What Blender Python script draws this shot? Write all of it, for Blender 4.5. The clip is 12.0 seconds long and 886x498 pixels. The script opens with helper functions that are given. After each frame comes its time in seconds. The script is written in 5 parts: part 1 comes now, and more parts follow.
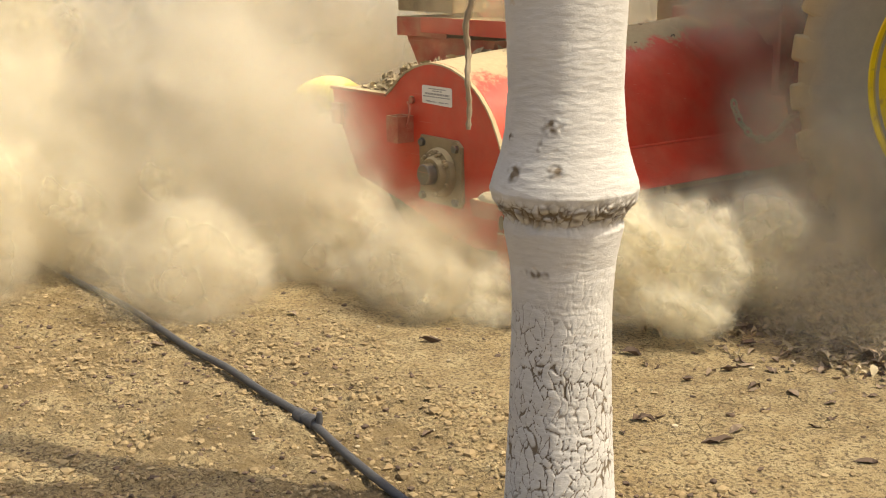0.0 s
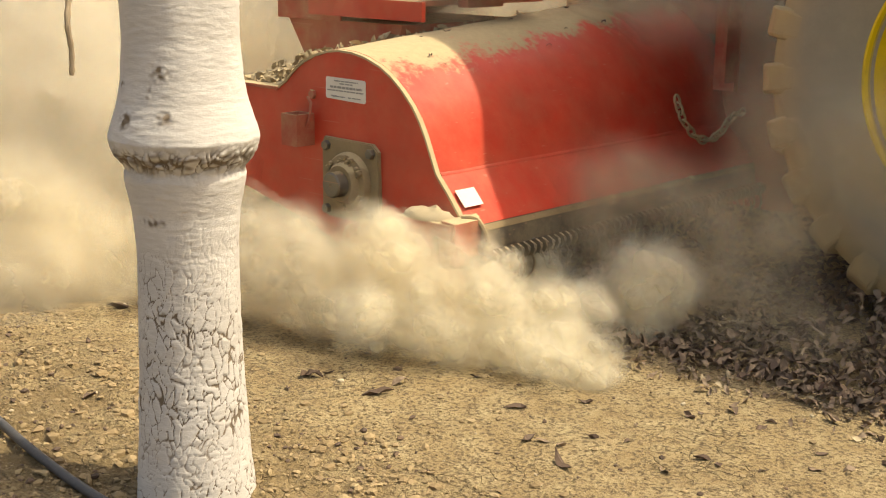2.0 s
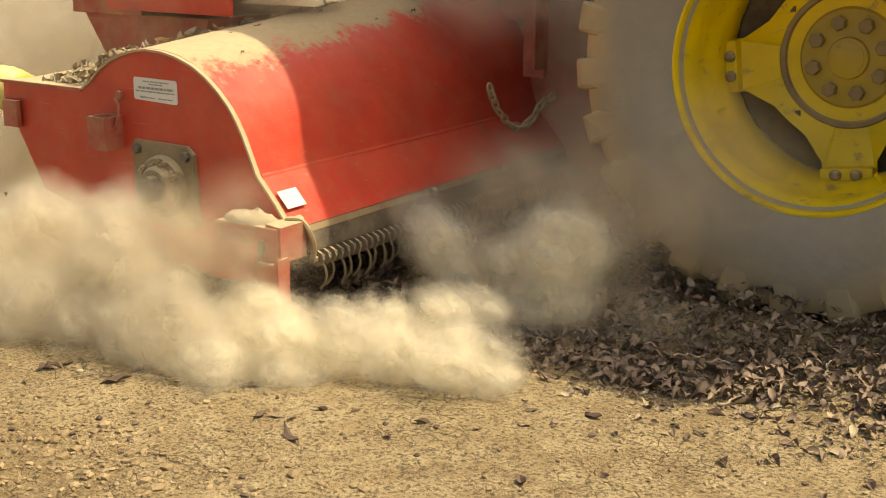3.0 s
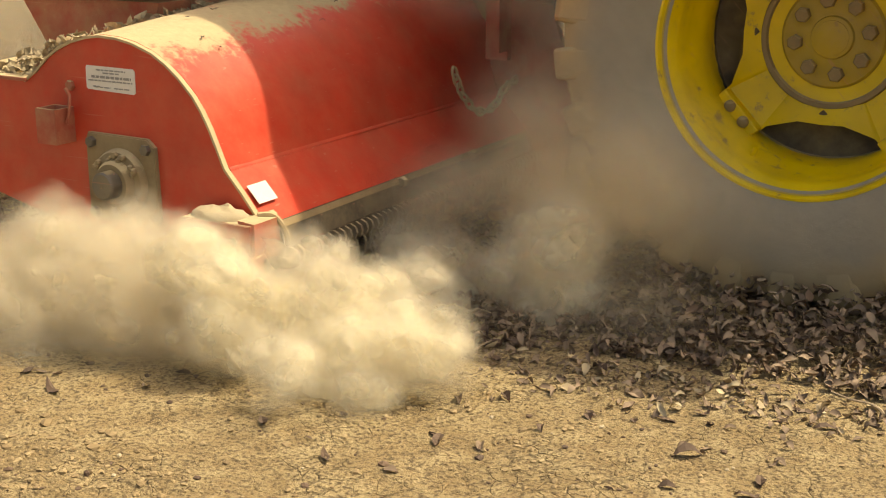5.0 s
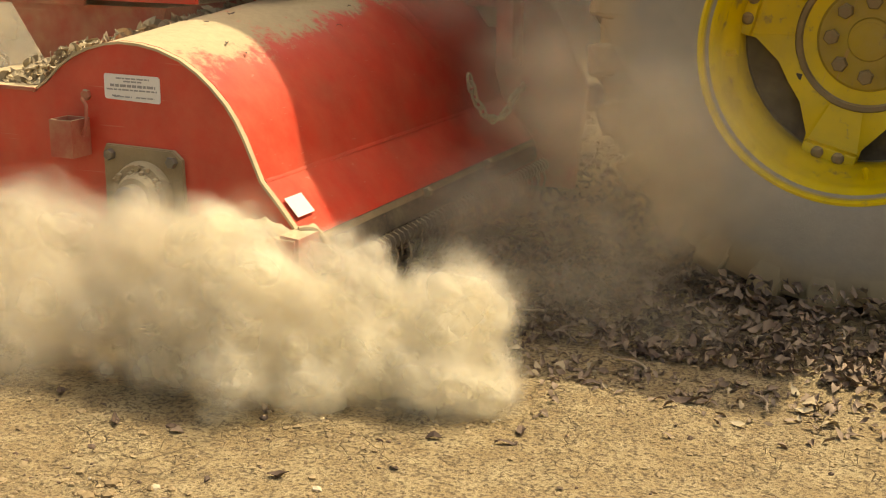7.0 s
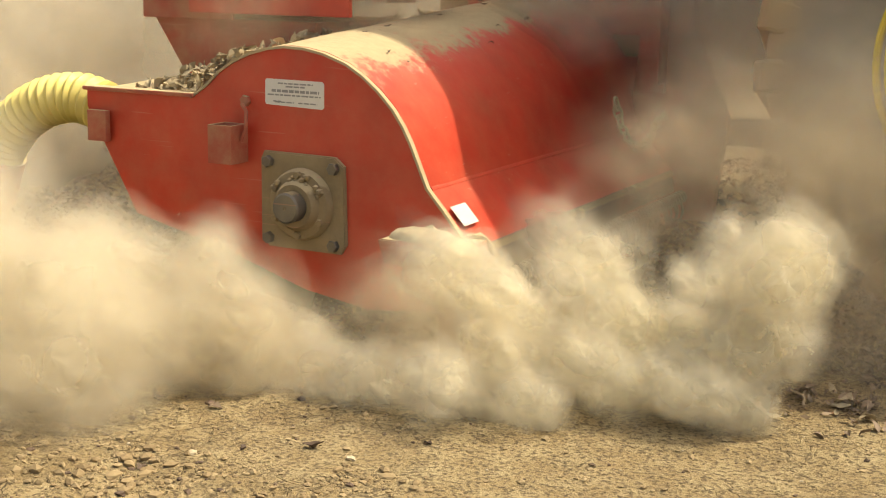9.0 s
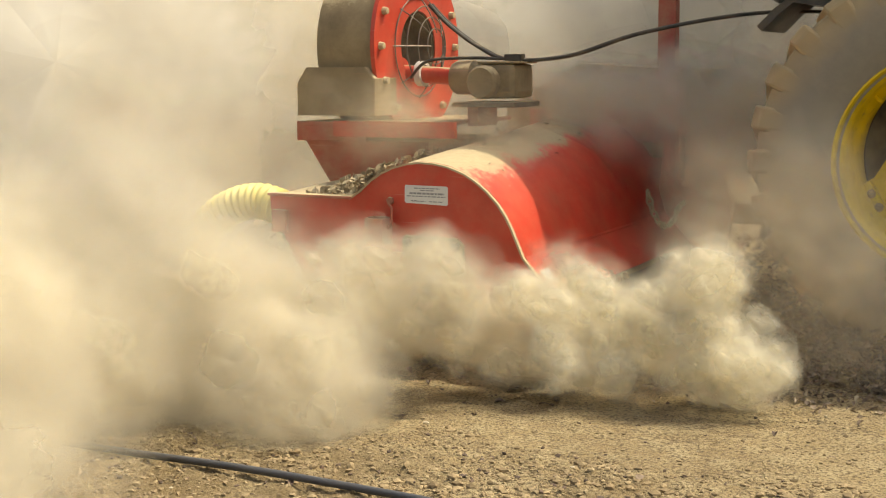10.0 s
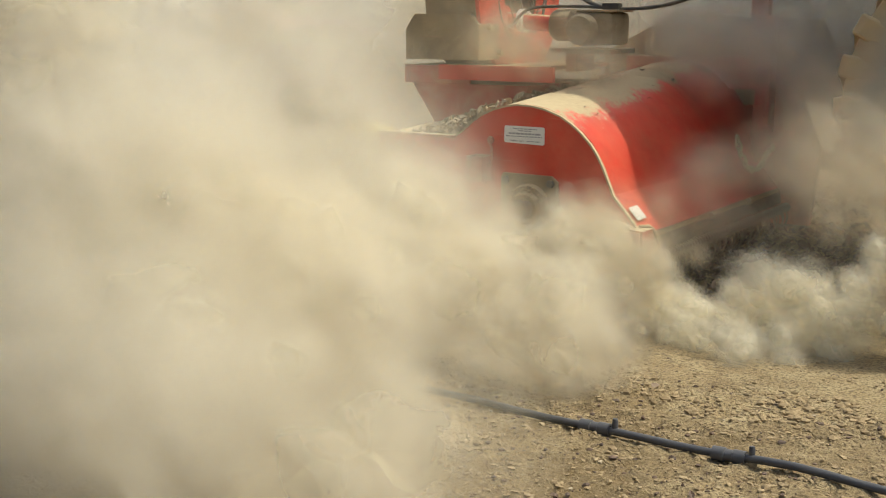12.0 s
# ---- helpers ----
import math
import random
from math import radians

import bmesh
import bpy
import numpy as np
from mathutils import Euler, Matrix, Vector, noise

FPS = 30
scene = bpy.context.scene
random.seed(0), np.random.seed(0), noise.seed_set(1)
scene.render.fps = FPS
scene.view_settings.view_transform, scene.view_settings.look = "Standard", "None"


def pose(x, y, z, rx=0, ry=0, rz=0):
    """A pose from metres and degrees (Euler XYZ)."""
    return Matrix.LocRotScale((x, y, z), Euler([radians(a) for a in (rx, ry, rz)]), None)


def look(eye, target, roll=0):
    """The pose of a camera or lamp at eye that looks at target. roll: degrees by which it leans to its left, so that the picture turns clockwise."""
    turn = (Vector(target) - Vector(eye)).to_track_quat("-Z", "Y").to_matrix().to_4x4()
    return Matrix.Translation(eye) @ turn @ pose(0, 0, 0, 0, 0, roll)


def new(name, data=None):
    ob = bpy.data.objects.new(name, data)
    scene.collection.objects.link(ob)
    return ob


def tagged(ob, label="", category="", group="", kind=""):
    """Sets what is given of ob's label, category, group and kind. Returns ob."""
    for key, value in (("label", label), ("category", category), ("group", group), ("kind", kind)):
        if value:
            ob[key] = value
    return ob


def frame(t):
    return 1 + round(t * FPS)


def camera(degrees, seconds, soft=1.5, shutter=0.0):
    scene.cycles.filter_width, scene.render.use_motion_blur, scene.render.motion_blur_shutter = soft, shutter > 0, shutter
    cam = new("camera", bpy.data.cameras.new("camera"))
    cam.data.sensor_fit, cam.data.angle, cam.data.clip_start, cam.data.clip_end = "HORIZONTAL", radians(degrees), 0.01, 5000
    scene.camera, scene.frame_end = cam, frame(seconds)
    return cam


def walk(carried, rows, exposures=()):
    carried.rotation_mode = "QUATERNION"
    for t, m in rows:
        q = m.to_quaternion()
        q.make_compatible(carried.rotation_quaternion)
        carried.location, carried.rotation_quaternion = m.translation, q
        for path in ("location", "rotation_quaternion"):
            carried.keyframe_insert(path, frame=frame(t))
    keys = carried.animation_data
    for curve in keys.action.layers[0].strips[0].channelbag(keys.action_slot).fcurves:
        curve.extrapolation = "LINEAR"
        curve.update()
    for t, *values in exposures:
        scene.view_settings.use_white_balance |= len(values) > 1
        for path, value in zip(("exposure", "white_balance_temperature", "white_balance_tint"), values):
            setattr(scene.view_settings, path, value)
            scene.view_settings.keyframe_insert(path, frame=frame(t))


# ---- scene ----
cam = camera(38.3, 12.0, soft=1.1, shutter=0.0)

# the eye's way past the tree, beside the machine and back from it
walk(cam, [
    (0.0, pose(3.848, -3.010, 1.220, 76.68, 0.52, 51.88)),
    (0.5, pose(3.783, -2.962, 1.175, 75.72, 0.14, 51.50)),
    (1.0, pose(3.826, -2.941, 1.163, 76.10, 0.80, 49.13)),
    (1.5, pose(3.967, -2.832, 1.163, 76.59, -0.78, 46.53)),
    (2.0, pose(4.125, -2.760, 1.146, 76.18, -0.69, 43.28)),
    (2.5, pose(4.247, -2.737, 1.124, 76.47, -1.25, 39.59)),
    (2.9, pose(4.360, -2.802, 1.217, 75.34, -0.64, 35.27)),
    (3.0, pose(4.352, -2.765, 1.207, 75.06, -0.31, 33.68)),
    (3.1, pose(4.341, -2.753, 1.194, 75.03, -0.86, 32.60)),
    (3.5, pose(4.415, -2.772, 1.195, 74.36, 0.40, 30.92)),
    (3.7, pose(4.450, -2.754, 1.203, 73.60, 0.64, 29.66)),
    (5.5, pose(4.922, -2.722, 1.183, 74.62, -0.53, 29.14)),
    (6.0, pose(5.027, -2.716, 1.158, 74.88, -0.75, 28.62)),
    (6.5, pose(5.061, -2.736, 1.155, 74.81, -0.18, 27.29)),
    (7.0, pose(5.133, -2.777, 1.157, 74.76, -0.35, 24.96)),
    (9.0, pose(5.194, -2.847, 0.968, 78.06, -1.07, 27.37)),
    (9.5, pose(5.132, -2.896, 1.036, 77.81, 0.27, 26.77)),
    (9.6, pose(5.087, -2.977, 1.055, 78.24, -0.66, 25.24)),
    (9.8, pose(5.378, -3.641, 1.131, 80.55, -0.03, 25.38)),
    (10.0, pose(5.842, -4.252, 1.139, 81.96, 0.50, 27.89)),
    (10.3, pose(6.119, -4.473, 1.123, 81.63, -0.36, 28.88)),
    (10.5, pose(6.114, -4.457, 1.151, 81.13, 0.69, 29.17)),
    (11.0, pose(6.192, -4.532, 1.144, 79.64, 0.40, 29.66)),
    (11.5, pose(6.203, -4.539, 1.142, 78.58, -0.37, 30.86)),
    (12.0, pose(6.219, -4.570, 1.149, 79.56, -0.12, 32.52)),
], exposures=[(0.0, 0.44, 7300, 7), (3.5, 0.53, 8200, 7), (6.5, 0.55, 8500, 8), (9.0, 0.52, 7600, 6), (10.5, 0.30, 6800, 4), (12.0, 0.14, 6350, 3)])

# how far the machine has rolled along x: seconds, metres
TRAVEL = [(0.0, 0.000), (0.5, 0.310), (1.0, 0.607), (1.5, 0.877), (2.0, 1.141), (2.5, 1.350), (2.9, 1.463), (3.0, 1.486), (3.1, 1.507), (3.5, 1.579), (3.7, 1.628), (5.5, 2.416), (6.0, 2.605), (6.5, 2.804), (7.0, 2.947), (9.0, 3.315), (9.5, 3.424), (9.6, 3.448), (9.8, 3.497), (10.0, 3.548), (10.3, 3.632), (10.5, 3.681), (11.0, 3.755), (11.5, 3.740), (12.0, 3.734)]


def rolled(t):
    """The machine's way at t seconds."""
    return float(np.interp(t, [a for a, _ in TRAVEL], [b for _, b in TRAVEL]))


# ---- light ----
SUN_AZ, SUN_EL = 39.0, 60.0      # degrees: from +x towards +y, and above the ground
world = bpy.data.worlds.new("sky")
scene.world = world
world.use_nodes = True
sky = world.node_tree.nodes.new("ShaderNodeTexSky")
sky.sky_type, sky.sun_disc = "NISHITA", False
sky.sun_elevation, sky.sun_rotation = radians(SUN_EL), radians(90 - SUN_AZ)
sky.air_density, sky.dust_density = 1.0, 6.0
world.node_tree.links.new(sky.outputs[0], world.node_tree.nodes["Background"].inputs[0])
world.node_tree.nodes["Background"].inputs[1].default_value = 0.15
sun = new("sun", bpy.data.lights.new("sun", "SUN"))
sun.data.energy, sun.data.angle, sun.data.color = 3.5, radians(0.6), (1.0, 0.93, 0.80)
to_sun = Vector((math.cos(radians(SUN_AZ)) * math.cos(radians(SUN_EL)), math.sin(radians(SUN_AZ)) * math.cos(radians(SUN_EL)), math.sin(radians(SUN_EL))))
sun.matrix_world = look(to_sun * 30, (0, 0, 0))
scene.cycles.transparent_max_bounces = 160


# ---- materials ----
class Nodes:
    """A short hand for node materials."""

    def __init__(self, name):
        self.mat = bpy.data.materials.new(name)
        self.mat.use_nodes = True
        self.tree = self.mat.node_tree
        self.bsdf = self.tree.nodes["Principled BSDF"]
        self.out = self.tree.nodes["Material Output"]

    def add(self, kind, **inputs):
        n = self.tree.nodes.new(kind)
        for key, value in inputs.items():
            self.put(n.inputs[key.replace("_", " ")], value)
        return n

    def put(self, socket, value):
        if isinstance(value, bpy.types.NodeSocket):
            self.tree.links.new(value, socket)
        else:
            socket.default_value = value

    def coord(self, kind="Object", scale=(1, 1, 1)):
        c = self.tree.nodes.new("ShaderNodeTexCoord")
        m = self.tree.nodes.new("ShaderNodeMapping")
        self.put(m.inputs["Vector"], c.outputs[kind])
        m.inputs["Scale"].default_value = scale
        return m.outputs[0]

    def noise(self, scale, detail=4.0, rough=0.55, where=None, warp=0.0):
        n = self.tree.nodes.new("ShaderNodeTexNoise")
        self.put(n.inputs["Vector"], where or self.coord())
        n.inputs["Scale"].default_value, n.inputs["Detail"].default_value = scale, detail
        n.inputs["Roughness"].default_value, n.inputs["Distortion"].default_value = rough, warp
        return n.outputs["Fac"]

    def cells(self, scale, feature="DISTANCE_TO_EDGE", where=None):
        n = self.tree.nodes.new("ShaderNodeTexVoronoi")
        n.feature = feature
        self.put(n.inputs["Vector"], where or self.coord())
        n.inputs["Scale"].default_value = scale
        return n.outputs["Distance"]

    def ramp(self, fac, *stops):
        n = self.tree.nodes.new("ShaderNodeValToRGB")
        self.put(n.inputs[0], fac)
        e = n.color_ramp.elements
        while len(e) < len(stops):
            e.new(0.5)
        for slot, (p, c) in zip(e, stops):
            slot.position = p
            slot.color = (c, c, c, 1) if isinstance(c, (int, float)) else (*c, 1)
        return n.outputs[0]

    def mix(self, fac, a, b):
        n = self.tree.nodes.new("ShaderNodeMix")
        n.data_type = "RGBA"
        self.put(n.inputs[0], fac)
        for s, v in ((n.inputs[6], a), (n.inputs[7], b)):
            self.put(s, (*v, 1) if isinstance(v, tuple) else v)
        return n.outputs[2]

    def math(self, op, a, b=0.0, clamp=False):
        n = self.tree.nodes.new("ShaderNodeMath")
        n.operation, n.use_clamp = op, clamp
        self.put(n.inputs[0], a)
        self.put(n.inputs[1], b)
        return n.outputs[0]

    def bump(self, height, strength=0.4, distance=0.01):
        n = self.tree.nodes.new("ShaderNodeBump")
        n.inputs["Strength"].default_value, n.inputs["Distance"].default_value = strength, distance
        self.put(n.inputs["Height"], height)
        self.put(self.bsdf.inputs["Normal"], n.outputs[0])

    def up(self):
        g = self.tree.nodes.new("ShaderNodeNewGeometry")
        s = self.tree.nodes.new("ShaderNodeSeparateXYZ")
        self.put(s.inputs[0], g.outputs["Normal"])
        return s.outputs[2]

    def finish(self, color, rough=0.7, metal=0.0):
        self.put(self.bsdf.inputs["Base Color"], (*color, 1) if isinstance(color, tuple) else color)
        self.put(self.bsdf.inputs["Roughness"], rough)
        self.put(self.bsdf.inputs["Metallic"], metal)
        return self.mat


DUST = (0.47, 0.36, 0.20)


def dusty(name, paint, rough=0.45, film=0.25, settle=0.78, metal=0.0, rust=None):
    """Paint with a thin film of dust all over and a thick coat where it faces up."""
    k = Nodes(name)
    fine, broad = k.noise(34, 6, 0.7), k.noise(5.5, 3)
    color = k.mix(k.ramp(broad, (0.3, 0.0), (0.75, 1.0)), paint, tuple(c * 0.72 for c in paint))
    if rust:
        color = k.mix(k.ramp(k.noise(22, 5, 0.7), (0.60, 0.0), (0.70, 0.8)), color, rust)
    color = k.mix(k.math("MULTIPLY", k.ramp(k.noise(9, 6, 0.7), (0.35, 0.15), (0.75, 1.0)), film), color, DUST)
    level = k.math("ADD", k.up(), k.math("MULTIPLY", k.math("SUBTRACT", k.math("ADD", fine, broad), 1.0), 0.42))
    coat = k.ramp(level, (settle, 0.0), (settle + 0.10, 1.0))
    color = k.mix(coat, color, k.mix(fine, (0.54, 0.43, 0.25), (0.36, 0.28, 0.16)))
    scratch = k.ramp(k.noise(3.0, 2, 0.5, k.coord(scale=(1, 8, 40))), (0.70, 0.0), (0.73, 0.35))
    color = k.mix(scratch, color, (0.55, 0.25, 0.18))
    k.bump(k.math("ADD", k.math("MULTIPLY", coat, fine), k.math("MULTIPLY", fine, 0.12)), 0.5, 0.006)
    return k.finish(color, k.ramp(coat, (0.0, rough), (1.0, 0.95)), metal)


RED = dusty("red_paint", (0.60, 0.036, 0.016), 0.42, 0.18, 0.80)
RED_WORN = dusty("worn_red_paint", (0.42, 0.045, 0.028), 0.6, 0.55, 0.55)
EDGE = dusty("dusty_bare_edge", (0.50, 0.40, 0.24), 0.85, 0.5, 0.4)
CAKED = dusty("caked_steel", (0.25, 0.18, 0.095), 0.85, 0.5, 0.5)
STEEL = dusty("worn_steel", (0.16, 0.15, 0.135), 0.5, 0.25, 0.85, 0.6)
DARK = dusty("dark_greasy_steel", (0.055, 0.045, 0.035), 0.75, 0.45, 0.6)
YELLOW = dusty("yellow_rim_paint", (0.88, 0.64, 0.006), 0.45, 0.10, 1.2, 0.0, (0.30, 0.19, 0.07))
GREEN = dusty("dark_green_paint", (0.03, 0.05, 0.02), 0.6, 0.25, 0.9)
BLACK = dusty("black_plastic", (0.02, 0.02, 0.02), 0.5, 0.2, 0.85)


def soil():
    k = Nodes("dry_soil")
    where = k.coord()
    broad, mid, fine = k.noise(0.9, 5, 0.6, where), k.noise(9, 6, 0.65, where), k.noise(90, 5, 0.7, where)
    color = k.mix(k.ramp(broad, (0.35, 0.0), (0.68, 1.0)), (0.37, 0.275, 0.135), (0.28, 0.20, 0.095))
    color = k.mix(k.ramp(mid, (0.42, 0.0), (0.70, 0.9)), color, (0.49, 0.395, 0.22))
    color = k.mix(k.ramp(fine, (0.48, 0.0), (0.60, 0.95)), color, (0.115, 0.08, 0.04))
    color = k.mix(k.ramp(k.noise(170, 3, 0.6, where), (0.62, 0.0), (0.72, 0.7)), color, (0.62, 0.52, 0.33))
    # damp brown patches along the drip line
    apart = k.tree.nodes.new("ShaderNodeSeparateXYZ")
    k.put(apart.inputs[0], where)
    strip = k.ramp(k.math("MULTIPLY", apart.outputs["Y"], -0.5), (0.38, 0.0), (0.66, 0.75))
    damp = k.math("MULTIPLY", strip, k.ramp(k.noise(2.4, 6, 0.65, where), (0.40, 0.0), (0.58, 1.0)))
    color = k.mix(damp, color, (0.165, 0.112, 0.048))
    bent = k.tree.nodes.new("ShaderNodeVectorMath")
    warp = k.tree.nodes.new("ShaderNodeTexNoise")
    k.put(warp.inputs["Vector"], where)
    warp.inputs["Scale"].default_value = 14
    bent.operation = "MULTIPLY_ADD"
    k.put(bent.inputs[0], warp.outputs["Color"])
    bent.inputs[1].default_value = (0.10, 0.10, 0.0)
    k.put(bent.inputs[2], where)
    crack = k.cells(15, where=bent.outputs[0])
    gate = k.ramp(k.noise(3.2, 3, 0.5, where), (0.48, 0.0), (0.60, 1.0))
    line = k.math("MULTIPLY", k.ramp(crack, (0.0, 1.0), (0.03, 0.0)), gate)
    color = k.mix(k.math("MULTIPLY", line, 0.45), color, (0.16, 0.11, 0.05))
    k.bump(k.math("SUBTRACT", k.math("ADD", mid, k.math("MULTIPLY", fine, 0.8)), k.math("MULTIPLY", line, 0.5)), 1.0, 0.020)
    return k.finish(color, 0.95)


def speckled(name, a, b, rough=0.9, scale=30.0):
    """Two colours by noise, each loose piece with a tone of its own."""
    k = Nodes(name)
    g = k.tree.nodes.new("ShaderNodeNewGeometry")
    color = k.mix(k.math("ADD", k.math("MULTIPLY", k.noise(scale, 5, 0.7), 0.5), k.math("MULTIPLY", g.outputs["Random Per Island"], 0.6)), a, b)
    k.bump(k.noise(scale * 3, 4), 0.4, 0.003)
    return k.finish(color, rough)


def bark():
    k = Nodes("whitewashed_bark")
    a = k.tree.nodes.new("ShaderNodeAttribute")
    a.attribute_name = "crack"
    grain = k.noise(60, 5, 0.7, k.coord(scale=(1, 1, 2.6)))
    wash = k.mix(k.ramp(k.noise(7, 4), (0.3, 0.0), (0.75, 1.0)), (0.60, 0.58, 0.55), (0.48, 0.46, 0.43))
    wash = k.mix(k.ramp(grain, (0.58, 0.0), (0.75, 0.5)), wash, (0.40, 0.365, 0.31))
    wash = k.mix(k.ramp(k.noise(16, 3), (0.70, 0.0), (0.76, 0.7)), wash, (0.50, 0.36, 0.20))
    color = k.mix(k.ramp(a.outputs["Fac"], (0.16, 0.0), (0.62, 1.0)), wash, (0.17, 0.13, 0.09))
    ripple = k.noise(24, 4, 0.6, k.coord(scale=(1, 1, 5)))
    k.bump(k.math("ADD", k.math("MULTIPLY", ripple, 0.5), grain), 0.4, 0.004)
    return k.finish(color, 0.9)


def tyre_rubber():
    k = Nodes("dusty_tyre_rubber")
    c = k.tree.nodes.new("ShaderNodeTexCoord")
    flat = k.tree.nodes.new("ShaderNodeMapping")
    k.put(flat.inputs["Vector"], c.outputs["Object"])
    flat.inputs["Scale"].default_value = (1, 0, 1)
    n = k.tree.nodes.new("ShaderNodeVectorMath")
    n.operation = "LENGTH"
    k.put(n.inputs[0], flat.outputs[0])
    radius = k.math("ADD", n.outputs["Value"], k.math("MULTIPLY", k.math("SUBTRACT", k.noise(6, 4), 0.5), 0.16))
    mud = k.ramp(radius, (0.58, 0.0), (0.71, 1.0))
    rubber = k.mix(k.noise(18, 5, 0.7), (0.24, 0.215, 0.17), (0.34, 0.30, 0.22))
    color = k.mix(mud, rubber, k.mix(k.noise(11, 5), (0.48, 0.365, 0.195), (0.37, 0.275, 0.14)))
    k.bump(k.noise(40, 5), 0.35, 0.004)
    return k.finish(color, 0.88)


def ribbed_hose():
    k = Nodes("yellow_ribbed_plastic")
    color = k.mix(k.noise(8, 4), (0.72, 0.60, 0.12), (0.62, 0.54, 0.24))
    return k.finish(color, 0.5)


def dust_cloud_material(name, tint, gain, cut, size, cap):
    """Airborne dust: thin shells, each of which lets most of the light pass."""
    k = Nodes(name)
    a = k.tree.nodes.new("ShaderNodeAttribute")
    a.attribute_name = "thick"
    n = k.noise(size, 6, 0.62, None, 0.6)
    alpha = k.math("MULTIPLY", k.math("SUBTRACT", k.math("MULTIPLY", a.outputs["Fac"], gain), k.math("MULTIPLY", n, cut), True), cap, True)
    diff = k.add("ShaderNodeBsdfDiffuse", Color=(*tint, 1))
    trans = k.add("ShaderNodeBsdfTranslucent", Color=(*tint, 1))
    body = k.tree.nodes.new("ShaderNodeMixShader")
    body.inputs[0].default_value = 0.58
    k.put(body.inputs[1], diff.outputs[0])
    k.put(body.inputs[2], trans.outputs[0])
    clear = k.tree.nodes.new("ShaderNodeBsdfTransparent")
    both = k.tree.nodes.new("ShaderNodeMixShader")
    k.put(both.inputs[0], alpha)
    k.put(both.inputs[1], clear.outputs[0])
    k.put(both.inputs[2], body.outputs[0])
    k.put(k.out.inputs[0], both.outputs[0])
    return k.mat


SOIL = soil()
CLOD = speckled("soil_clod", (0.40, 0.31, 0.17), (0.20, 0.14, 0.075))
CLOD_DARK = speckled("brown_clod", (0.36, 0.27, 0.145), (0.18, 0.125, 0.062))
PALE_BIT = speckled("pale_bit", (0.52, 0.45, 0.32), (0.38, 0.31, 0.20))
LEAF = speckled("dry_leaf", (0.32, 0.235, 0.155), (0.12, 0.082, 0.055), 0.75, 25)
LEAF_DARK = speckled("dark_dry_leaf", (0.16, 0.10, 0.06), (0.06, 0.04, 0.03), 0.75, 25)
STRAW = speckled("pale_trash", (0.50, 0.42, 0.27), (0.27, 0.21, 0.13), 0.9, 20)
BARK = bark()
TWIG = speckled("twig_bark", (0.42, 0.34, 0.23), (0.22, 0.16, 0.10), 0.85, 60)
TYRE = tyre_rubber()
HOSE = speckled("grey_polythene", (0.085, 0.085, 0.09), (0.05, 0.05, 0.054), 0.5, 40)
RIBBED = ribbed_hose()
WHITE = speckled("white_sticker_vinyl", (0.80, 0.78, 0.74), (0.62, 0.58, 0.50), 0.5, 60)
INK = speckled("grey_ink", (0.36, 0.34, 0.33), (0.26, 0.25, 0.24), 0.6, 60)
DUST_PALE = dust_cloud_material("pale_dust", (0.91, 0.86, 0.70), 1.75, 1.25, 10.0, 0.42)
DUST_TAN = dust_cloud_material("tan_dust", (0.845, 0.785, 0.63), 1.5, 0.95, 5.0, 0.38)
DUST_THIN = dust_cloud_material("thin_dust", (0.86, 0.76, 0.56), 1.2, 0.85, 3.0, 0.13)
DUST_DENSE = dust_cloud_material("dense_dust", (0.835, 0.785, 0.655), 1.4, 0.62, 1.6, 0.24)
DUST_HAZE = dust_cloud_material("hanging_dust", (0.94, 0.92, 0.86), 1.5, 0.6, 0.9, 0.5)


def backdrop_material():
    k = Nodes("far_dust")
    tone = k.mix(k.noise(0.28, 4), (0.77, 0.76, 0.71), (0.67, 0.65, 0.59))
    diff = k.add("ShaderNodeBsdfDiffuse", Color=tone)
    trans = k.add("ShaderNodeBsdfTranslucent", Color=tone)
    body = k.tree.nodes.new("ShaderNodeMixShader")
    body.inputs[0].default_value = 0.6
    k.put(body.inputs[1], diff.outputs[0])
    k.put(body.inputs[2], trans.outputs[0])
    k.put(k.out.inputs[0], body.outputs[0])
    return k.mat


FAR_DUST = backdrop_material()


# ---- mesh helpers ----
def mesh_of(name, verts, faces, material, smooth=False):
    me = bpy.data.meshes.new(name)
    me.from_pydata([tuple(v) for v in verts], [], faces)
    me.materials.append(material)
    if smooth:
        me.polygons.foreach_set("use_smooth", [True] * len(me.polygons))
    me.update()
    return me


def part(name, bm, material, parent, label="", smooth=False, at=None):
    """Links a bmesh as one mesh object under a thing or a part."""
    bmesh.ops.recalc_face_normals(bm, faces=bm.faces)
    me = bpy.data.meshes.new(name)
    bm.to_mesh(me)
    bm.free()
    me.materials.append(material)
    if smooth:
        me.polygons.foreach_set("use_smooth", [True] * len(me.polygons))
        me.set_sharp_from_angle(angle=radians(38))
    ob = new(name, me)
    ob.parent = parent
    if at is not None:
        ob.matrix_basis = at
    return tagged(ob, label)


def box(sx, sy, sz, at=(0, 0, 0), bevel=0.004, turn=None):
    bm = bmesh.new()
    bmesh.ops.create_cube(bm, size=1, matrix=Matrix.Diagonal((sx, sy, sz, 1)))
    if bevel:
        bmesh.ops.bevel(bm, geom=list(bm.edges), offset=bevel, segments=2, affect="EDGES", profile=0.6)
    bmesh.ops.transform(bm, matrix=Matrix.Translation(at) @ (turn or Matrix()), verts=bm.verts)
    return bm


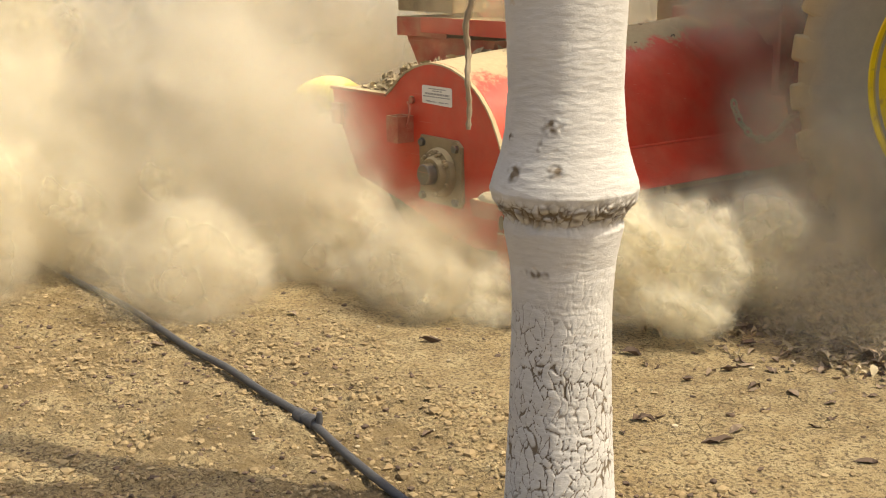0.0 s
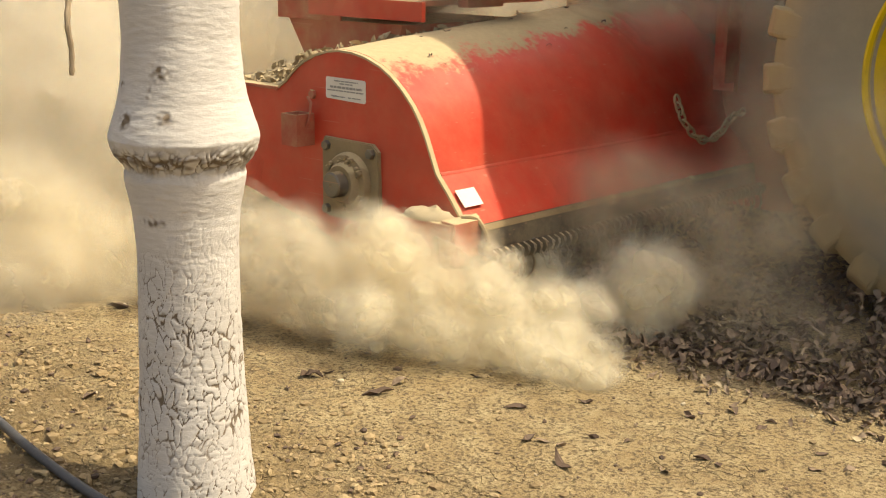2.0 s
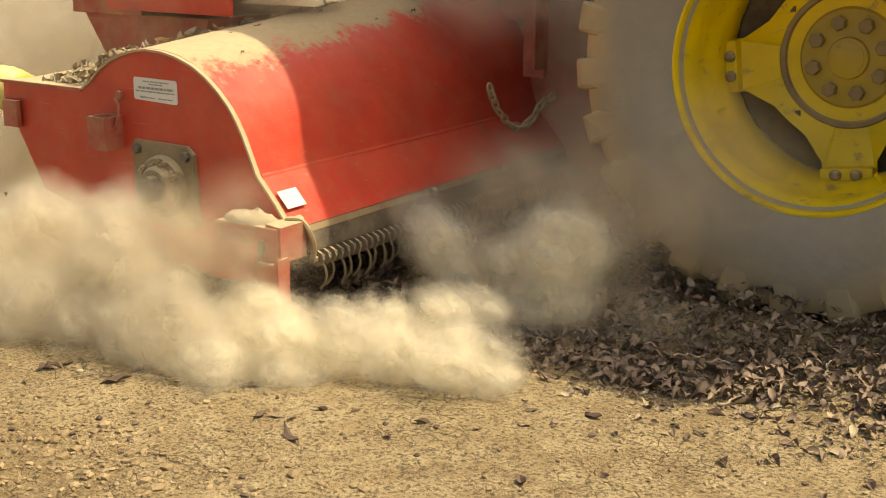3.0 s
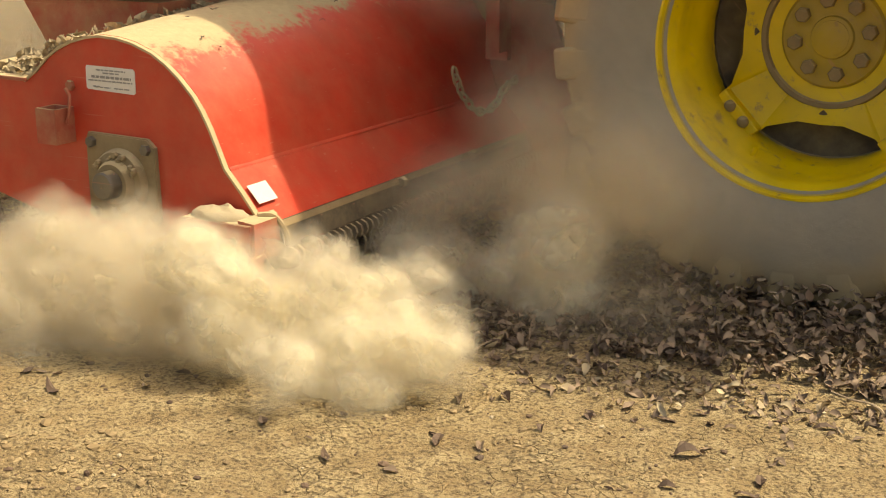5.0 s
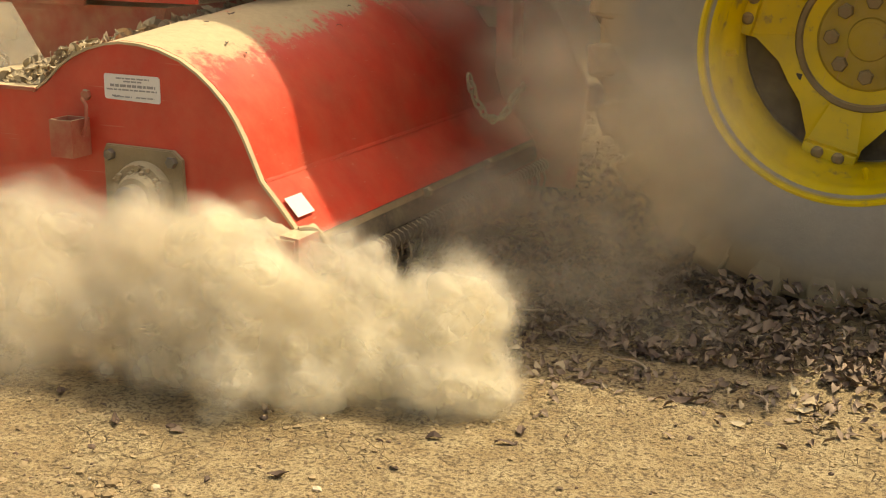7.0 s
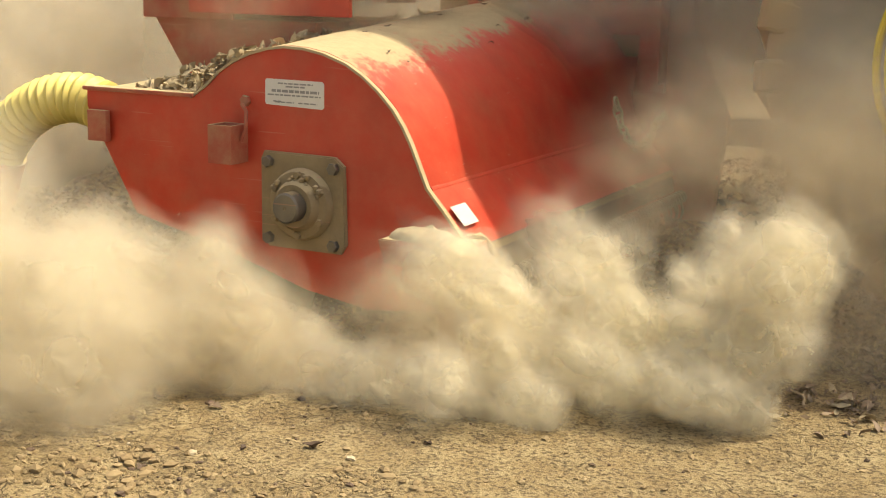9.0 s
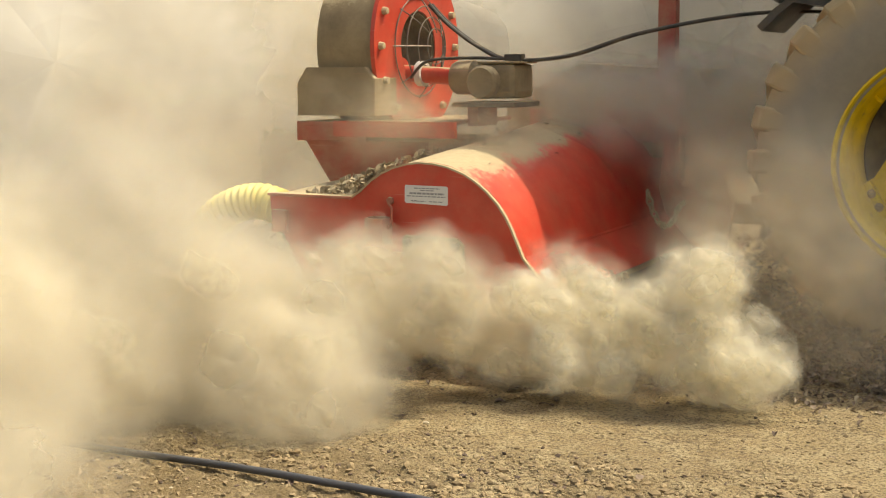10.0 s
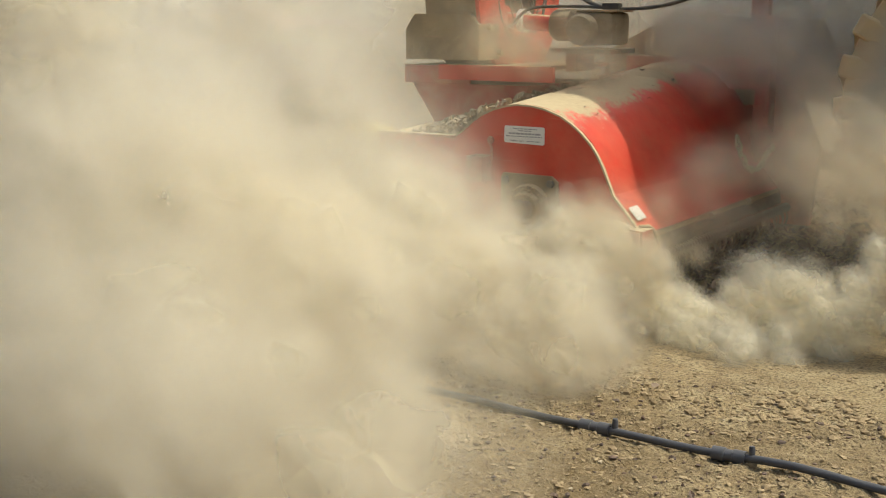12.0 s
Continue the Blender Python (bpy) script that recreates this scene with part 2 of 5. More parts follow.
def lathe(profile, axis="Y", segs=48, at=(0, 0, 0), close=False):
    """Spins (radius, along) round an axis."""
    bm = bmesh.new()
    rings = []
    for i in range(segs):
        a = 2 * math.pi * i / segs
        ring = []
        for r, h in profile:
            c, s = r * math.cos(a), r * math.sin(a)
            p = {"Y": (c, h, s), "X": (h, c, s), "Z": (c, s, h)}[axis]
            ring.append(bm.verts.new(Vector(p) + Vector(at)))
        rings.append(ring)
    n = len(profile)
    for i in range(segs):
        a, b = rings[i], rings[(i + 1) % segs]
        for j in range(n if close else n - 1):
            k = (j + 1) % n
            bm.faces.new((a[j], a[k], b[k], b[j]))
    bmesh.ops.remove_doubles(bm, verts=bm.verts, dist=1e-5)
    return bm


def prism(outline, y0, y1, bevel=0.0):
    """An outline in x and z, drawn out along y."""
    bm = bmesh.new()
    a = [bm.verts.new((x, y0, z)) for x, z in outline]
    b = [bm.verts.new((x, y1, z)) for x, z in outline]
    n = len(outline)
    bm.faces.new(a)
    bm.faces.new(b)
    for i in range(n):
        bm.faces.new((a[i], a[(i + 1) % n], b[(i + 1) % n], b[i]))
    bmesh.ops.recalc_face_normals(bm, faces=bm.faces)
    if bevel:
        rim = [e for e in bm.edges if all(abs(v.co.y - y0) < 1e-6 for v in e.verts)]
        bmesh.ops.bevel(bm, geom=rim, offset=bevel, segments=2, affect="EDGES")
    return bm


def sheet(line, y0, y1, thick, steps=24, wobble=0.0, flare=None):
    """A bent plate: a line in x and z drawn out along y, with a thickness; flare(y, z) may lift it on the way."""
    pts = [Vector((x, z)) for x, z in line]
    normals = []
    for i, p in enumerate(pts):
        d = (pts[min(i + 1, len(pts) - 1)] - pts[max(i - 1, 0)]).normalized()
        normals.append(Vector((d.y, -d.x)))
    bm = bmesh.new()
    grid = []
    for j in range(steps + 1):
        y = y0 + (y1 - y0) * j / steps
        outer, inner = [], []
        for i, (p, n) in enumerate(zip(pts, normals)):
            w = wobble * noise.noise(Vector((p.x * 6, y * 5, p.y * 6)))
            z = flare(y, p.y) if flare else p.y
            outer.append(bm.verts.new((p.x - n.x * w, y, z - n.y * w)))
            inner.append(bm.verts.new((p.x + n.x * thick, y, z + n.y * thick)))
        grid.append(outer + inner[::-1])
    m = len(grid[0])
    for a, b in zip(grid, grid[1:]):
        for i in range(m):
            bm.faces.new((a[i], a[(i + 1) % m], b[(i + 1) % m], b[i]))
    bm.faces.new(grid[0])
    bm.faces.new(grid[-1])
    return bm


def smooth_line(points, per=6):
    """Points of a smooth curve through the given ones."""
    pts = [Vector(p) for p in points]
    out = []
    for i in range(len(pts) - 1):
        p0, p1, p2, p3 = pts[max(i - 1, 0)], pts[i], pts[i + 1], pts[min(i + 2, len(pts) - 1)]
        for s in range(per):
            t = s / per
            out.append(0.5 * (2 * p1 + (p2 - p0) * t + (2 * p0 - 5 * p1 + 4 * p2 - p3) * t * t + (3 * p1 - p0 - 3 * p2 + p3) * t ** 3))
    return out + [pts[-1]]


def tube(points, radius, segs=10, caps=True):
    """A round tube along points; radius is a number or a function of the part of the way."""
    bm = bmesh.new()
    rings, n = [], len(points)
    side = Vector((0.3, 0.2, 1)).normalized()
    for i, p in enumerate(points):
        d = (points[min(i + 1, n - 1)] - points[max(i - 1, 0)]).normalized()
        side = (side - d * side.dot(d)).normalized()
        other = d.cross(side)
        r = radius(i / (n - 1)) if callable(radius) else radius
        rings.append([bm.verts.new(p + r * (math.cos(a) * side + math.sin(a) * other)) for a in (2 * math.pi * j / segs for j in range(segs))])
    for a, b in zip(rings, rings[1:]):
        for j in range(segs):
            bm.faces.new((a[j], a[(j + 1) % segs], b[(j + 1) % segs], b[j]))
    if caps:
        bm.faces.new(rings[0])
        bm.faces.new(rings[-1])
    return bm


def bolt(radius, height, sides=6):
    """A bolt head that looks along -y."""
    return lathe([(0, -height), (radius * 0.86, -height), (radius, -height * 0.8), (radius, 0)], "Y", sides)


# ---- ground ----
def ground_height(x, y):
    p = Vector((x, y, 0))
    h = 0.012 * noise.noise(p * 1.3) + 0.007 * noise.noise(p * 5.1)
    near = max(0.0, min(1.0, (-0.75 - y) / 0.3))
    h += near * (0.018 * abs(noise.noise(p * 9.0)) + 0.012 * noise.noise(p * 21.0) + 0.006 * abs(noise.noise(p * 47.0)))
    pile = max(0.0, 1 - abs(y - 0.78) / 0.55) * max(0.0, min(1.0, (x - 0.7) / 0.5))
    basin = math.exp(-((x - 2.0) / 0.5) ** 2 - ((y + 1.3) / 0.35) ** 2)
    return h + 0.035 * pile - 0.03 * basin


def build_ground():
    xs = [-400, -120, -40, -14, -7] + [-4.0 + 0.03 * i for i in range(101)] + [-0.985 + 0.015 * i for i in range(560)] + [7.42 + 0.03 * i for i in range(36)] + [9, 12, 20, 45, 130, 400]
    ys = [-400, -120, -40, -14, -7] + [-4.6 + 0.03 * i for i in range(64)] + [-2.695 + 0.015 * i for i in range(210)] + [0.46 + 0.03 * i for i in range(84)] + [4, 6, 10, 25, 60, 150, 400]
    verts = []
    for y in ys:
        for x in xs:
            inside = -4.1 < x < 8.6 and -4.7 < y < 3.1
            verts.append((x, y, ground_height(x, y) if inside else 0.0))
    w = len(xs)
    faces = [(j * w + i, j * w + i + 1, (j + 1) * w + i + 1, (j + 1) * w + i) for j in range(len(ys) - 1) for i in range(w - 1)]
    ob = new("ground", mesh_of("ground", verts, faces, SOIL, True))
    return tagged(ob, "dry cracked tan orchard soil, trodden flat", "ground", kind="structure")


build_ground()


def build_backdrop():
    """The dust that hangs far off behind the rows, as one curved curtain."""
    verts, faces, n = [], [], 48
    for j in range(9):
        for i in range(n + 1):
            a = radians(5 + 210 * i / n)
            r = 26 + 0.5 * math.sin(i * 1.3)
            verts.append((2 + r * math.cos(a), r * math.sin(a), -0.2 + 14 * j / 8))
    for j in range(8):
        for i in range(n):
            k = j * (n + 1) + i
            faces.append((k, k + 1, k + n + 2, k + n + 1))
    ob = new("backdrop", mesh_of("backdrop", verts, faces, FAR_DUST, True))
    return tagged(ob, "pale beige curtain of hanging dust far off", "backdrop", kind="structure")


build_backdrop()


def pebble_mesh(count, region, sizes, material, name, rng, lift=0.3, keep=None, fine=1, rough=(0.55, 1.25)):
    """Many small lumps on the ground, joined."""
    ico = bmesh.new()
    bmesh.ops.create_icosphere(ico, subdivisions=fine, radius=1)
    base = [v.co.copy() for v in ico.verts]
    tris = [[v.index for v in f.verts] for f in ico.faces]
    ico.free()
    verts, faces = [], []
    for _ in range(count):
        for _try in range(6):
            x, y = rng.uniform(region[0], region[1]), rng.uniform(region[2], region[3])
            if keep is None or rng.random() < keep(x, y):
                break
        else:
            continue
        r = sizes[0] + (sizes[1] - sizes[0]) * rng.random() ** 3.2
        z = ground_height(x, y) + r * lift
        sq = Vector((rng.uniform(0.7, 1.4), rng.uniform(0.7, 1.4), rng.uniform(0.45, 0.9)))
        turn = Matrix.Rotation(rng.uniform(0, 6.3), 3, "Z")
        k = len(verts)
        for b in base:
            d = turn @ Vector((b.x * sq.x, b.y * sq.y, b.z * sq.z)) * r * rng.uniform(*rough)
            verts.append((x + d.x, y + d.y, z + d.z))
        faces += [(a + k, b + k, c + k) for a, b, c in tris]
    return new(name, mesh_of(name, verts, faces, material))


def crumbly(x, y):
    """Where the surface is loose: near the tree row, and in patches."""
    v = 0.10 + 0.5 * max(0.0, noise.noise(Vector((x * 1.7, y * 1.7, 3.0))))
    if y < -0.85:
        v += 0.75
    return min(1.0, v)


# ---- leaves ----
def leaf_verts(rng, size, calm=1.0):
    """A dry leaf with a folded midrib, pointed ends and a curl: vertices and faces."""
    length, width = size * rng.uniform(0.8, 1.3), size * rng.uniform(0.35, 0.6)
    fold, curl, twist = rng.uniform(0.1, 1.1), rng.uniform(-1.6, 1.6) * calm, rng.uniform(-1.0, 1.0)
    verts = []
    for i, w in enumerate((0.05, 0.75, 1.0, 0.7, 0.04)):
        u = i / 4 - 0.5
        lift = curl * length * u * u
        for s in (-1, 0, 1):
            y = s * w * width / 2
            z = abs(s) * w * width * 0.5 * fold + lift + twist * u * y + rng.uniform(-0.09, 0.09) * size
            verts.append(Vector((u * length, y, z)))
    faces = []
    for i in range(4):
        for s in range(2):
            k = i * 3 + s
            faces.append((k, k + 1, k + 4, k + 3))
    return verts, faces


def litter(name, count, material, where, size, rng, heap):
    verts, faces = [], []
    for _ in range(count):
        x, y = where(rng)
        vs, fs = leaf_verts(rng, rng.uniform(*size))
        turn = Euler((rng.uniform(-0.7, 0.7), rng.uniform(-0.7, 0.7), rng.uniform(0, 6.3))).to_matrix()
        vs = [turn @ v for v in vs]
        low = min(v.z for v in vs)
        z = ground_height(x, y) + heap(x, y) * rng.random() - low * 0.7
        k = len(verts)
        verts += [(v.x + x, v.y + y, v.z + z) for v in vs]
        faces += [tuple(i + k for i in f) for f in fs]
    return new(name, mesh_of(name, verts, faces, material, True))


def windrow(rng):
    x = rng.uniform(0.95, 8.2)
    edge = 0.18 + 0.16 * noise.noise(Vector((x * 1.4, 0.5, 0)))
    y = edge + abs(rng.gauss(0, 0.52))
    return x, min(y, 2.2)


def windrow_edge(rng):
    x = rng.uniform(0.8, 8.0)
    return x, 0.22 - abs(rng.gauss(0, 0.13))


HEAP = lambda x, y: 0.085 * max(0.0, 1 - abs(y - 0.75) / 0.5) + 0.012
tagged(litter("leaf_litter", 11000, LEAF, windrow, (0.018, 0.048), random.Random(11), HEAP), "raked windrow of curled dry brown leaves", "leaf litter", kind="stuff")
tagged(litter("dark_leaf_litter", 4000, LEAF_DARK, windrow, (0.018, 0.050), random.Random(12), HEAP), "darker decayed leaves in the windrow", "leaf litter", kind="stuff")
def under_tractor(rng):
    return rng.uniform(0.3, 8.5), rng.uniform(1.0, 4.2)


# dark leaves added over sunlit ground, in place of the tractor's shade
tagged(litter("shade_fill_litter", 9000, LEAF_DARK, under_tractor, (0.03, 0.06), random.Random(15), lambda x, y: 0.02), "thin carpet of dark dry leaves added in place of the tractor's shade", "leaf litter", kind="stuff")
tagged(litter("leaf_scraps", 1600, LEAF, windrow_edge, (0.012, 0.035), random.Random(13), lambda x, y: 0.004), "small leaf scraps along the windrow's edge", "leaf litter", kind="stuff")
tagged(litter("pale_leaf_scraps", 260, STRAW, windrow_edge, (0.012, 0.05), random.Random(14), lambda x, y: 0.004), "pale broken hulls and straw along the windrow", "leaf litter", kind="stuff")


def stick(x, y, turn, length, rng):
    pts = [Vector((length * (i / 5 - 0.5), 0.012 * rng.uniform(-1, 1), 0.006 * rng.uniform(-1, 1))) for i in range(6)]
    bm = tube(smooth_line(pts, 3), lambda u: 0.004 * (1 - 0.5 * u), 6)
    me = bpy.data.meshes.new("stick")
    bm.to_mesh(me)
    bm.free()
    me.materials.append(TWIG)
    ob = new("stick", me)
    ob.matrix_basis = pose(x, y, ground_height(x, y) + HEAP(x, y) * 0.7 + 0.008, 0, rng.uniform(-8, 8), turn)
    return tagged(ob, "thin pale stick lying in the leaf litter", "stick", "sticks")


RNG = random.Random(21)
for _ in range(26):
    sx = RNG.uniform(1.4, 6.6)
    stick(sx, RNG.uniform(0.1, 0.6), RNG.uniform(0, 180), RNG.uniform(0.06, 0.2), RNG)


def loose_leaf(x, y, size, rng, dark=False):
    vs, fs = leaf_verts(rng, size * 0.85, 0.55)
    low = min(v.z for v in vs)
    ob = new("dry_leaf", mesh_of("dry_leaf", vs, fs, LEAF_DARK if dark else LEAF))
    ob.matrix_basis = pose(x, y, ground_height(x, y) - low * 0.9, rng.uniform(-12, 12), rng.uniform(-12, 12), rng.uniform(0, 360))
    return tagged(ob, "curled brown dry leaf on the bare soil", "leaf", "loose leaves")


# leaves on the bare strip between the tree row and the windrow
RNG = random.Random(5)
for x, y in ((0.761, -0.656), (1.683, -0.648), (1.834, -0.344), (1.91, -0.63), (2.515, -0.645), (3.313, -0.628), (3.482, -0.425), (3.629, 0.16),
             (3.993, -0.227), (4.229, 0.059), (4.463, 0.061), (4.461, 0.42), (2.72, 0.10), (1.25, -0.25), (1.55, -0.15)):
    loose_leaf(x, y, RNG.uniform(0.05, 0.08), RNG, True)
for _ in range(70):
    loose_leaf(RNG.uniform(0.2, 7.0), RNG.uniform(-2.0, 0.1), RNG.uniform(0.02, 0.055), RNG, RNG.random() < 0.6)


for _ in range(110):
    loose_leaf(RNG.uniform(1.3, 4.2), 0.2 - abs(RNG.gauss(0, 0.38)), RNG.uniform(0.03, 0.065), RNG, RNG.random() < 0.75)


def clumped(x, y):
    """Clods lie in loose heaps."""
    return 1.0 if noise.noise(Vector((x * 2.6, y * 3.4, 8.0))) > 0.12 else 0.06


RNG = random.Random(7)
tagged(pebble_mesh(44000, (-1.0, 7.4, -2.6, 0.4), (0.002, 0.010), CLOD, "soil_crumbs", RNG, 0.2, crumbly), "loose crumbs of dry tan soil", "soil crumbs", kind="stuff")
tagged(pebble_mesh(3600, (-0.5, 7.2, -2.3, 0.2), (0.003, 0.011), LEAF_DARK, "dark_soil_bits", RNG, 0.2, crumbly), "dark bits of soil and hull on the ground", "soil crumbs", kind="stuff")
tagged(pebble_mesh(8000, (-0.5, 7.2, -2.5, -0.75), (0.004, 0.016), CLOD_DARK, "soil_clods", RNG, 0.15, clumped, 1, (0.7, 1.2)), "brown clods of dry soil heaped along the tree row", "soil clods", kind="stuff")
tagged(pebble_mesh(260, (-0.5, 7.2, -2.3, 0.2), (0.003, 0.010), PALE_BIT, "pale_pebbles", RNG, 0.3, None, 1, (0.7, 1.1)), "small pale pebbles and nut shells on the soil", "pebbles", kind="stuff")


# ---- the irrigation line ----
def drip_line():
    thing = new("irrigation_hose")
    tagged(thing, "grey polythene irrigation hose lying on the soil", "hose")
    pts = []
    for i in range(60):
        x = -5 + 14.5 * i / 59
        y = -0.045 + float(np.interp(x, [-5, -1, 0.16, 1.147, 1.683, 3, 4.14, 4.75, 5.1, 5.6, 9], [-1.1, -1.2, -1.244, -1.311, -1.398, -1.42, -1.40, -1.43, -1.44, -1.49, -1.5]))
        pts.append(Vector((x, y, ground_height(x, y) + 0.018)))
    part("pipe", tube(smooth_line(pts, 3), 0.0108, 12), HOSE, thing, "", True)
    for x in (1.147, 4.75, 5.144):
        left = max((p for p in pts if p.x <= x), key=lambda p: p.x)
        right = min((p for p in pts if p.x > x), key=lambda p: p.x)
        at = left.lerp(right, (x - left.x) / (right.x - left.x))
        prof = [(0.013, -0.045), (0.019, -0.045), (0.019, -0.012), (0.016, -0.010), (0.016, 0.010), (0.019, 0.012), (0.019, 0.045), (0.013, 0.045)]
        part("coupling", lathe(prof, "X", 14, at), HOSE, thing, "ribbed grey hose coupling", True)
        part("emitter", lathe([(0, 0.03), (0.007, 0.03), (0.009, 0.02), (0.009, 0.0)], "Z", 10, at + Vector((0.06, 0, 0.006))), HOSE, thing, "small drip emitter", True)
    return thing


drip_line()


# ---- the whitewashed tree ----
def almond_tree():
    thing = new("orchard_tree")
    tagged(thing, "whitewashed orchard tree trunk with a swollen graft union", "tree")
    thing.matrix_basis = pose(2.010, -1.265, 0)
    prof = [(-0.06, 0.126), (0.0, 0.121), (0.11, 0.114), (0.245, 0.108), (0.38, 0.106), (0.48, 0.106), (0.56, 0.112), (0.627, 0.125), (0.67, 0.137), (0.70, 0.152), (0.722, 0.157),
            (0.745, 0.151), (0.77, 0.143), (0.80, 0.134), (0.845, 0.126), (0.93, 0.119), (1.04, 0.121), (1.2, 0.128), (1.45, 0.15)]
    zs, rs = [0.075 + 0.935 * a for a, _ in prof], [0.968 * b for _, b in prof]
    zs.insert(0, -0.06), rs.insert(0, 0.128)
    segs, rows = 330, 500
    verts, crack = [], []
    for j in range(rows + 1):
        z = -0.06 + 1.51 * j / rows
        r0 = float(np.interp(z, zs, rs))
        for i in range(segs):
            a = 2 * math.pi * i / segs
            q = Vector((math.cos(a), math.sin(a), 0))
            p = Vector((q.x * 0.115, q.y * 0.115, z))
            r = r0 * (1 + 0.035 * noise.noise(Vector((q.x, q.y, z * 1.2)) * 1.4))
            # plated bark below, smoother above the graft
            w = Vector((p.x * 46, p.y * 46, p.z * 27)) + 0.9 * noise.noise_vector(p * 20) + 0.25 * noise.noise_vector(p * 55)
            d, _ = noise.voronoi(w)
            edge = d[1] - d[0]
            zone = max(0.0, min(1.0, (0.60 + 0.16 * noise.noise(p * 5) - z) / 0.22)) * min(1.0, 0.55 + 1.2 * max(0.0, 0.4 + noise.noise(p * 7)))
            c = max(0.0, 1 - edge / (0.085 + 0.05 * noise.noise(p * 13))) * min(1.0, zone)
            ring = math.exp(-((z - 0.712 - 0.014 * noise.noise(q * 3)) / 0.024) ** 2)
            d2, _ = noise.voronoi(Vector((p.x * 60, p.y * 60, p.z * 42)) + noise.noise_vector(p * 30))
            c2 = max(0.0, 1 - (d2[1] - d2[0]) / 0.26) * ring
            r += -0.0028 * c + 0.0020 * min(1.0, zone) * noise.noise(w * 0.5) - 0.007 * c2 + 0.009 * ring * noise.noise(p * 45) + 0.005 * ring * noise.noise(q * 4) + 0.0009 * noise.noise(Vector((p.x * 40, p.y * 40, p.z * 130)))
            r -= 0.008 * math.exp(-((z - 0.690) / 0.014) ** 2)
            k = 1.0 * c
            for ang, zk, wk, hk in ((-55, 0.885, 0.17, 0.018), (-50, 0.80, 0.15, 0.015), (-66, 0.85, 0.06, 0.012), (-100, 0.86, 0.07, 0.009), (-88, 0.795, 0.13, 0.02), (-72, 0.59, 0.28, 0.010), (-70, 0.40, 0.10, 0.018)):
                da = (math.degrees(a) - ang + 180) % 360 - 180
                s = math.exp(-(radians(da) / wk) ** 2 - ((z - zk) / hk) ** 2)
                r += 0.004 * s * noise.noise(p * 120)
                k = max(k, s * (0.55 + 0.9 * noise.noise(p * 90)))
            k = max(k, c2 * 0.9, 0.75 * ring * max(0.0, 0.4 + noise.noise(Vector((p.x * 50, p.y * 50, p.z * 110)))))
            crack.append(max(0.0, min(1.0, k)))
            verts.append((q.x * r, q.y * r, z))
    faces = [(j * segs + i, j * segs + (i + 1) % segs, (j + 1) * segs + (i + 1) % segs, (j + 1) * segs + i) for j in range(rows) for i in range(segs)]
    me = mesh_of("trunk", verts, faces, BARK, True)
    me.attributes.new("crack", "FLOAT", "POINT").data.foreach_set("value", crack)
    trunk = new("trunk", me)
    trunk.parent = thing
    # limbs and a bare hanging shoot above the picture and at its edge
    rng = random.Random(3)
    for a in (20, 140, 255):
        u = Vector((math.cos(radians(a)), math.sin(radians(a)), 0))
        pts = [Vector((0, 0, 1.38)) + u * (0.04 + 0.12 * s * s + 0.16 * s) + Vector((0, 0, 1.5 * s)) for s in (0, 0.2, 0.4, 0.6, 0.8, 1)]
        part("limb", tube(smooth_line(pts, 4), lambda t: 0.085 * (1 - 0.7 * t), 12), BARK, thing, "", True)
    sx, sy = 2.0 - 2.010, -1.50 + 1.265
    pts = [Vector((sx, sy, z)) + Vector((0.010 * rng.uniform(-1, 1), 0.008 * rng.uniform(-1, 1), 0)) for z in (0.885, 0.93, 0.98, 1.03, 1.08, 1.13, 1.2, 1.3)] + [Vector((sx * 0.8, sy * 0.85, 1.45)), Vector((0, sy * 0.5, 1.62)), Vector((0, -0.02, 1.6))]
    line = smooth_line(pts, 7)
    part("hanging_shoot", tube(line, lambda t: 0.0044 + 0.003 * t + 0.0022 * abs(math.sin(t * 60)) ** 6, 8), TWIG, thing, "thin knobbly bare shoot hanging down", True)
    return thing


almond_tree()


def far_tree():
    """A tree of the next row, half lost in the dust."""
    thing = new("orchard_tree")
    tagged(thing, "distant whitewashed orchard tree behind the dust", "tree")
    thing.matrix_basis = pose(-3.6, 4.4, 0)
    prof = [(0.19, -0.05), (0.175, 0.3), (0.165, 1.0), (0.17, 1.4), (0.20, 1.60), (0.225, 1.68), (0.205, 1.76), (0.175, 1.9), (0.17, 2.2), (0.18, 2.6)]
    part("trunk", lathe(prof, "Z", 28), BARK, thing, "", True)
    for a in (70, 190, 310):
        u = Vector((math.cos(radians(a)), math.sin(radians(a)), 0))
        pts = [Vector((0, 0, 2.5)) + u * (0.05 + 0.5 * q) + Vector((0, 0, 1.6 * q)) for q in (0, 0.25, 0.5, 0.75, 1)]
        part("limb", tube(smooth_line(pts, 4), lambda t: 0.11 * (1 - 0.7 * t), 10), BARK, thing, "", True)
    return thing


far_tree()


# ---- the harvester's sweeper head; its own space has x ahead, the near end plate at y = 0 ----
ARC = [(-0.38, 0.636), (-0.33, 0.668), (-0.28, 0.712), (-0.235, 0.740), (-0.18, 0.764), (-0.12, 0.780), (-0.065, 0.787), (0.0, 0.784), (0.06, 0.773), (0.13, 0.749), (0.18, 0.720),
       (0.225, 0.685), (0.27, 0.640), (0.30, 0.598), (0.325, 0.553), (0.345, 0.508), (0.374, 0.443)]
LENGTH = 2.05


def flare(y, z):
    """The cover grows taller towards the throat at its far end; the fold stays level."""
    return z + max(0.0, z - 0.443) * 0.25 * min(y, 1.5)


COIL = dusty("dull_coil_steel", (0.13, 0.10, 0.07), 0.7, 0.45, 0.85)


